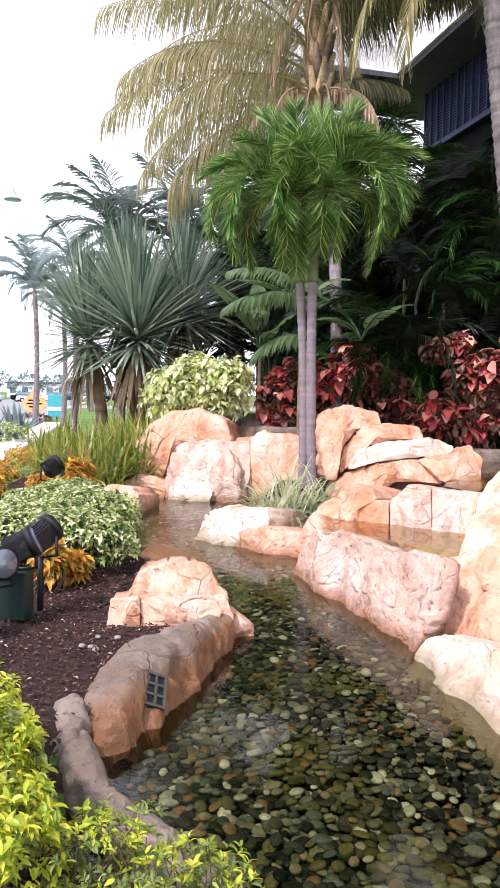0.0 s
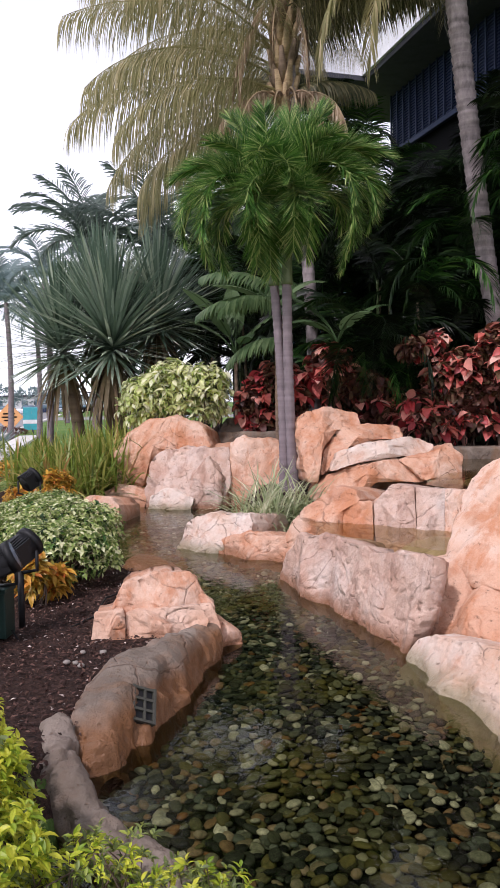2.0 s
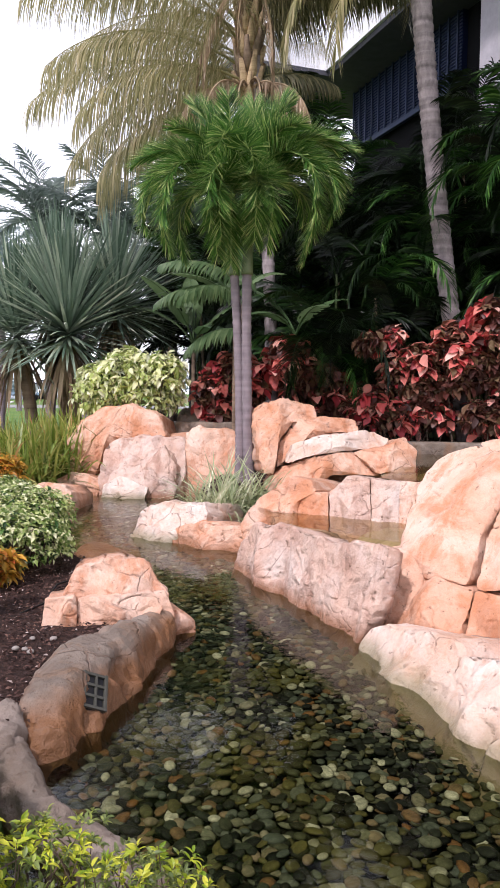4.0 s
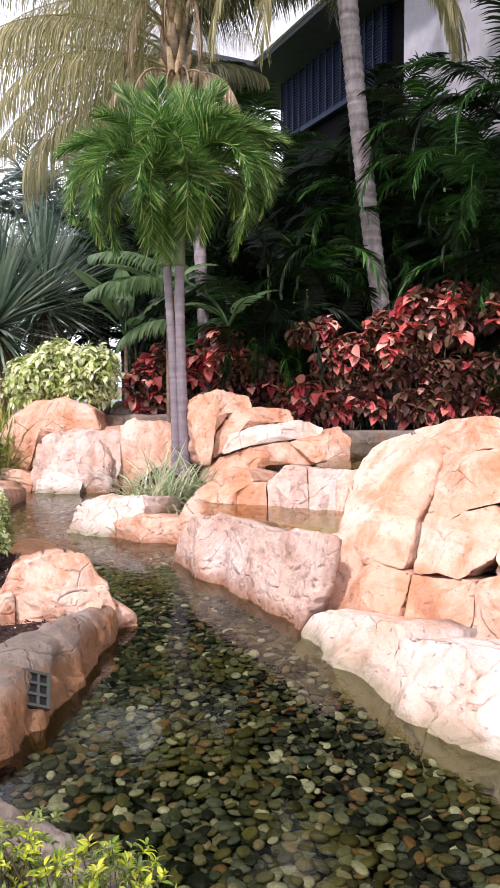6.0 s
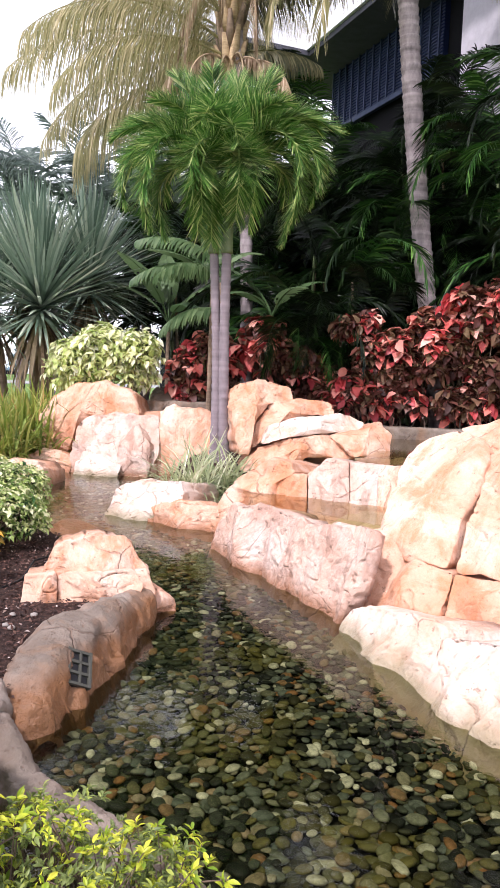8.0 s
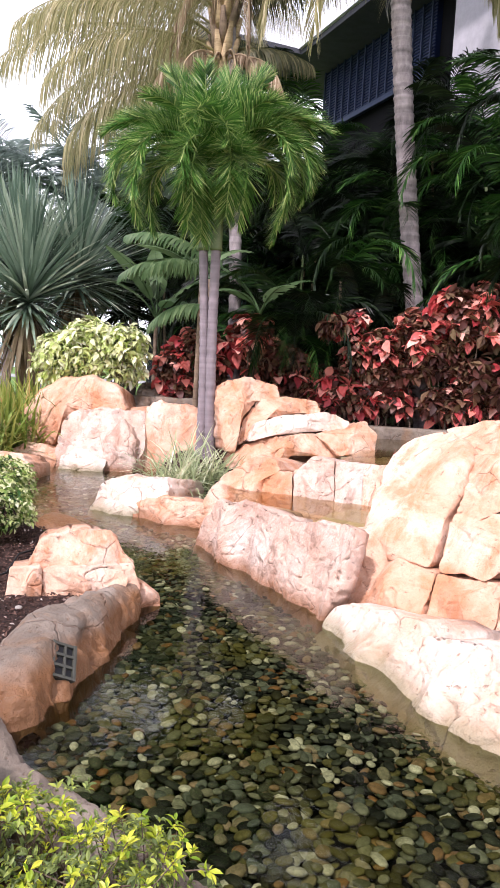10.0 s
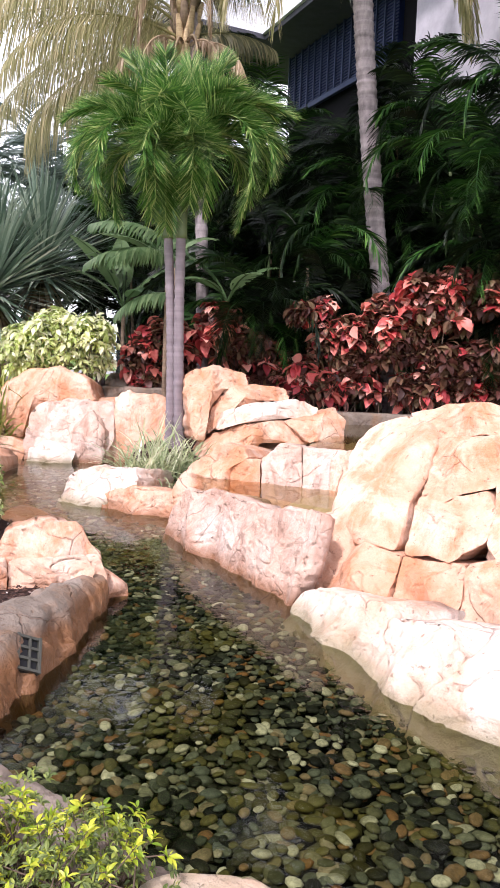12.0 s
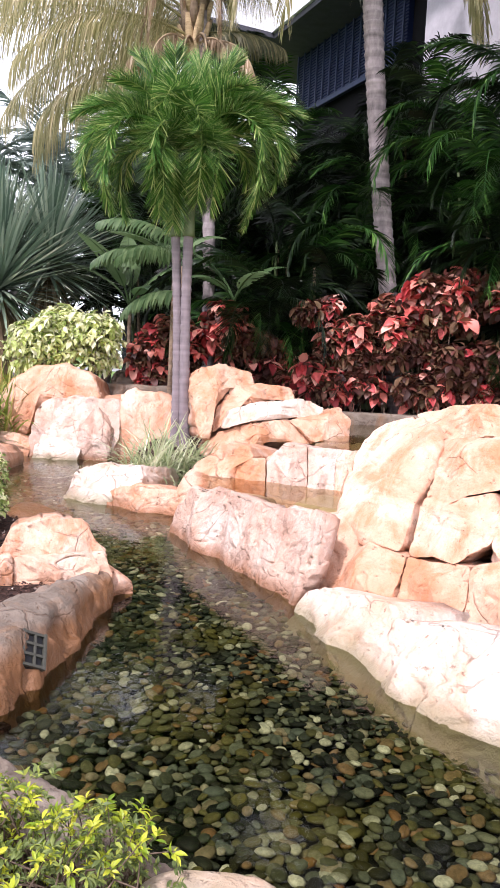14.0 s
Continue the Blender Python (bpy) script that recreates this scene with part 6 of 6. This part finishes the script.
def car(x, y, yaw, color, kind_):
    """A small far car: shell with cabin, windows, wheels."""
    root = thing("car", "parked %s car by the road, far off" % kind_, "car", "far cars")
    turn = Euler((0, 0, yaw)).to_matrix()
    bm = box_bm((4.3, 1.75, 0.62), (0, 0, 0.62), 0.16)
    bmesh.ops.transform(bm, matrix=Matrix.Translation((x, y, 0.05)) @ turn.to_4x4(), verts=bm.verts)
    part("body", bm, color, root, "", True)
    bm = bmesh.new()
    bmesh.ops.create_cube(bm, size=1.0)
    for v in bm.verts:
        top = v.co.z > 0
        v.co = Vector((v.co.x * (1.7 if top else 2.7) - 0.15, v.co.y * (1.35 if top else 1.6), v.co.z * 0.55 + 1.17))
    bmesh.ops.bevel(bm, geom=list(bm.edges), offset=0.08, segments=2, affect="EDGES")
    bmesh.ops.transform(bm, matrix=Matrix.Translation((x, y, 0.05)) @ turn.to_4x4(), verts=bm.verts)
    part("cabin", bm, window_mat, root, "dark glazed cabin", True)
    for dx in (-1.35, 1.35):
        for dy in (-0.82, 0.82):
            p = turn @ Vector((dx, dy, 0.33))
            m4 = Matrix.Translation((x + p.x, y + p.y, 0.05 + p.z)) @ turn.to_4x4() @ Euler((radians(90), 0, 0)).to_matrix().to_4x4()
            wheel = drum("wheel", (0.33, 0.33), 0.2, black_metal, root, m4, 16, 0.03)
            drum("rim", (0.19, 0.19), 0.21, haze_grey, wheel, m4, 12, 0.01)


for x, y, yaw, c, k in ((-33.5, 68, 0.3, white_paint, "white"), (-29.0, 70, 0.3, shade_black, "dark"), (-26.5, 74, 0.2, bar_blue, "grey"), (-30.0, 80, 0.2, white_paint, "white"), (-24.0, 82, 0.2, shade_black, "dark"), (-37.0, 74, 0.2, red_paint, "red"), (-21.0, 88, 0.2, white_paint, "white"), (-36.0, 62, 1.2, white_paint, "white"), (-31.0, 66, 0.2, haze_grey, "silver"), (-27.2, 67, 0.3, white_paint, "white"), (-34.5, 72, 0.2, haze_grey, "silver"), (-27.5, 78, 0.2, white_paint, "white"), (-33.0, 79, 0.2, bar_blue, "grey"), (-24.5, 75, 0.25, haze_grey, "silver"), (-38.5, 67, 0.2, white_paint, "white")):
    car(x * 1.55, y * 1.55, yaw, c, k)

sign = thing("road_sign", "orange diamond roadwork sign with unreadable lettering", "sign")
bm = box_bm((1.05, 0.03, 1.05), (0, 0, 0), 0.01, Euler((0, radians(45), 0)).to_matrix())
bmesh.ops.translate(bm, verts=bm.verts, vec=(-15.35, 38.0, 0.95))
part("panel", bm, orange_paint, sign, "orange diamond panel")
for i, (wd, z) in enumerate(((0.62, 1.12), (0.80, 0.95), (0.55, 0.78))):
    part("text_bar", box_bm((wd, 0.012, 0.07), (-15.35, 37.975, z)), shade_black, sign)
add("leg", *tube_arrays([(-15.35, 38.03, 0.4), (-15.35, 38.03, 0.0)], [0.04, 0.04], 6), bar_blue, sign)
bx = thing("utility_sign", "teal and white sign board beside the palm trunks", "sign")
part("panel", box_bm((0.95, 0.05, 1.15), (-14.15, 38.0, 0.85), 0.02), teal_paint, bx)
part("stripe", box_bm((0.95, 0.012, 0.2), (-14.15, 37.965, 0.7), 0.0), white_paint, bx)
add("leg", *tube_arrays([(-14.15, 38.0, 0.3), (-14.15, 38.0, 0.0)], [0.04, 0.04], 6), bar_blue, bx)

shrub("clipped_hedge", "low clipped dark green hedge on the median", [(-10.2, 19.6, 0.35, 1.1, 0.7, 0.38), (-9.0, 20.2, 0.35, 0.8, 0.6, 0.38), (-11.6, 19.4, 0.35, 0.9, 0.6, 0.38)], 700, 0.09, 0.5, leaf_hedge, rng, 6, 0.75, 0.8, 0.1, 10, None, "median hedges")
shrub("clipped_hedge", "low clipped dark green hedge on the lawn", [(-8.6, 14.2, 0.30, 0.6, 0.6, 0.34)], 260, 0.08, 0.5, leaf_hedge, rng, 6, 0.75, 0.8, 0.1, 10, None, "median hedges")
shrub("clipped_hedge", "low dark red hedge under the road sign", [(-15.0, 36.6, 0.25, 1.2, 0.5, 0.3)], 260, 0.10, 0.5, leaf_maroon, rng, 6, 0.75, 0.8, 0.1, 10, None, "median hedges")
for x, y in ((-10.9, 20.4), (-9.9, 20.9), (-9.3, 21.6)):
    grass_tuft("agave", "grey-green agave on the median", (x, y, 0.1), 60, 1.1, 0.12, leaf_far, rng, 0.1, (5, 70), 0.2, "plant")


def far_house(x, y, w, d, h, mat):
    root = thing("far_building", "pale low building far down the street", "building", "far buildings")
    part("wall", box_bm((w, d, h), (x, y, h / 2)), mat, root)
    part("roof", box_bm((w + 0.8, d + 0.8, 0.4), (x, y, h + 0.2)), grey_soffit, root)
    n = int(w / 3)
    for i in range(n):
        part("window", box_bm((1.5, 0.1, 1.5), (x - w / 2 + (i + 0.5) * w / n, y - d / 2 - 0.03, h * 0.55)), window_mat, root)


for x, y, w, d, h in ((-70, 190, 22, 14, 3.6), (-100, 190, 22, 14, 3.2), (-52, 210, 16, 12, 4.5), (-130, 205, 30, 14, 3.6)):
    far_house(x, y, w, d, h, white_paint)
rt = np.random.default_rng(44)
lum = [(-150 + i * 4.2 + rt.uniform(-2, 2), 185 + rt.uniform(-12, 12), rt.uniform(1.5, 3.5), rt.uniform(2.5, 4.5), 3, rt.uniform(2.0, 5.0)) for i in range(36)]
tp, td = shell(lum, 7000, rt, 0.5)
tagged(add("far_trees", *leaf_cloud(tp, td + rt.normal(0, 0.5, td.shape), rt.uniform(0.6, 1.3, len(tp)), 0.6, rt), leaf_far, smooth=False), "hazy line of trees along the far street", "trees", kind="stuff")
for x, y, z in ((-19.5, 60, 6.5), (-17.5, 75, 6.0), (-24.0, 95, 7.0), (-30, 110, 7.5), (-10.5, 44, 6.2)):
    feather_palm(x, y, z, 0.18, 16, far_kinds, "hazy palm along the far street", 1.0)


# ---- pebbles on the pond bed ----
def pebble_arrays(a, b, c, seg=9, rings=4):
    verts, faces = [(0, 0, c)], []
    for i in range(1, rings):
        ph = math.pi * i / rings
        for j in range(seg):
            th = 2 * math.pi * j / seg
            verts.append((a * math.sin(ph) ** 0.8 * math.cos(th), b * math.sin(ph) ** 0.8 * math.sin(th), c * math.cos(ph)))
    verts.append((0, 0, -c))
    for j in range(seg):
        faces.append((0, 1 + j, 1 + (j + 1) % seg))
        faces.append((len(verts) - 1, len(verts) - 1 - seg + (j + 1) % seg, len(verts) - 1 - seg + j))
    for i in range(rings - 2):
        for j in range(seg):
            p = 1 + i * seg
            faces.append((p + j, p + seg + j, p + seg + (j + 1) % seg, p + (j + 1) % seg))
    return np.array(verts), faces


def pebbles():
    r = np.random.default_rng(3)
    kinds_ = []
    for i in range(7):
        v, f = pebble_arrays(0.040 * r.uniform(0.85, 1.15), 0.030 * r.uniform(0.85, 1.15), 0.0115 * r.uniform(0.7, 1.2))
        v = v * (1 + 0.10 * np.sin(v[:, :1] * 70 + i) * np.cos(v[:, 1:2] * 60 + i * 2))
        kinds_.append((v, f))
    place_ = []
    for layer, gap, z in ((0, 0.047, -0.100), (1, 0.062, -0.082)):
        xs, ys = np.arange(-3.3, 2.3, gap), np.arange(1.3, 12.2, gap * 0.85)
        X, Y = np.meshgrid(xs, ys)
        X = X + r.uniform(-0.55, 0.55, X.shape) * gap
        Y = Y + r.uniform(-0.55, 0.55, Y.shape) * gap
        keep = inside(POND, X, Y) & (edge_distance(POND, X, Y) > -1) & ((layer == 0) | (r.random(X.shape) < 0.62))
        for x, y in zip(X[keep], Y[keep]):
            place_.append((x, y, z + r.uniform(-0.006, 0.008), r.uniform(0, 2 * math.pi), r.uniform(0.52, 1.14) * (1.0 if y < 7 else 1.25), r.uniform(-0.25, 0.25), r.uniform(-0.25, 0.25), int(r.integers(7))))
    near = sorted(place_, key=lambda q: -(q[2] > -0.090) * 10 + (q[0] - 0.35) ** 2 + (q[1] - 2.8) ** 2)
    bed = thing("pebble_bed", "grey, olive and brown rounded river pebbles under water", "pebbles")
    meshes = [mesh_of("pebble", v, f, pebble_part) for v, f in kinds_]
    for x, y, z, a, s, tx, ty, k in near[:300]:
        ob = new("pebble", meshes[k])
        ob.parent = bed
        ob.matrix_local = Matrix.LocRotScale((x, y, z), Euler((tx, ty, a)), (s, s, s))
    V, F, o = [], [], 0
    for x, y, z, a, s, tx, ty, k in near[300:]:
        v, f = kinds_[k]
        m3 = np.array(Euler((tx, ty, a)).to_matrix()) * s
        V.append(v @ m3.T + (x, y, z))
        F.extend(tuple(i + o for i in q) for q in f)
        o += len(v)
    rest = add("loose_pebbles", np.concatenate(V), F, pebble_rest, bed)
    tagged(rest, kind="stuff")


pebbles()


# ---- bark chips on the mulch ----
def chips():
    r = np.random.default_rng(8)
    n = 15000
    x, y = r.uniform(-3.2, -0.9, n), r.uniform(2.2, 7.2, n)
    keep = ~inside(POND, x, y) & (edge_distance(POND, x, y) > 0.05)
    x, y = x[keep], y[keep]
    z = ground_z(x, y) + 0.024
    n = len(x)
    d = r.normal(0, 1, (n, 3)) * (1, 1, 0.35)
    v, f = leaf_cloud(np.stack([x, y, z], 1), d, r.uniform(0.012, 0.038, n), 0.45, r, 0.5)
    ob = add("bark_chips", v, f, chip_mat, smooth=False)
    tagged(ob, "dark brown shredded bark chips over the bed", "mulch", kind="stuff")


chips()
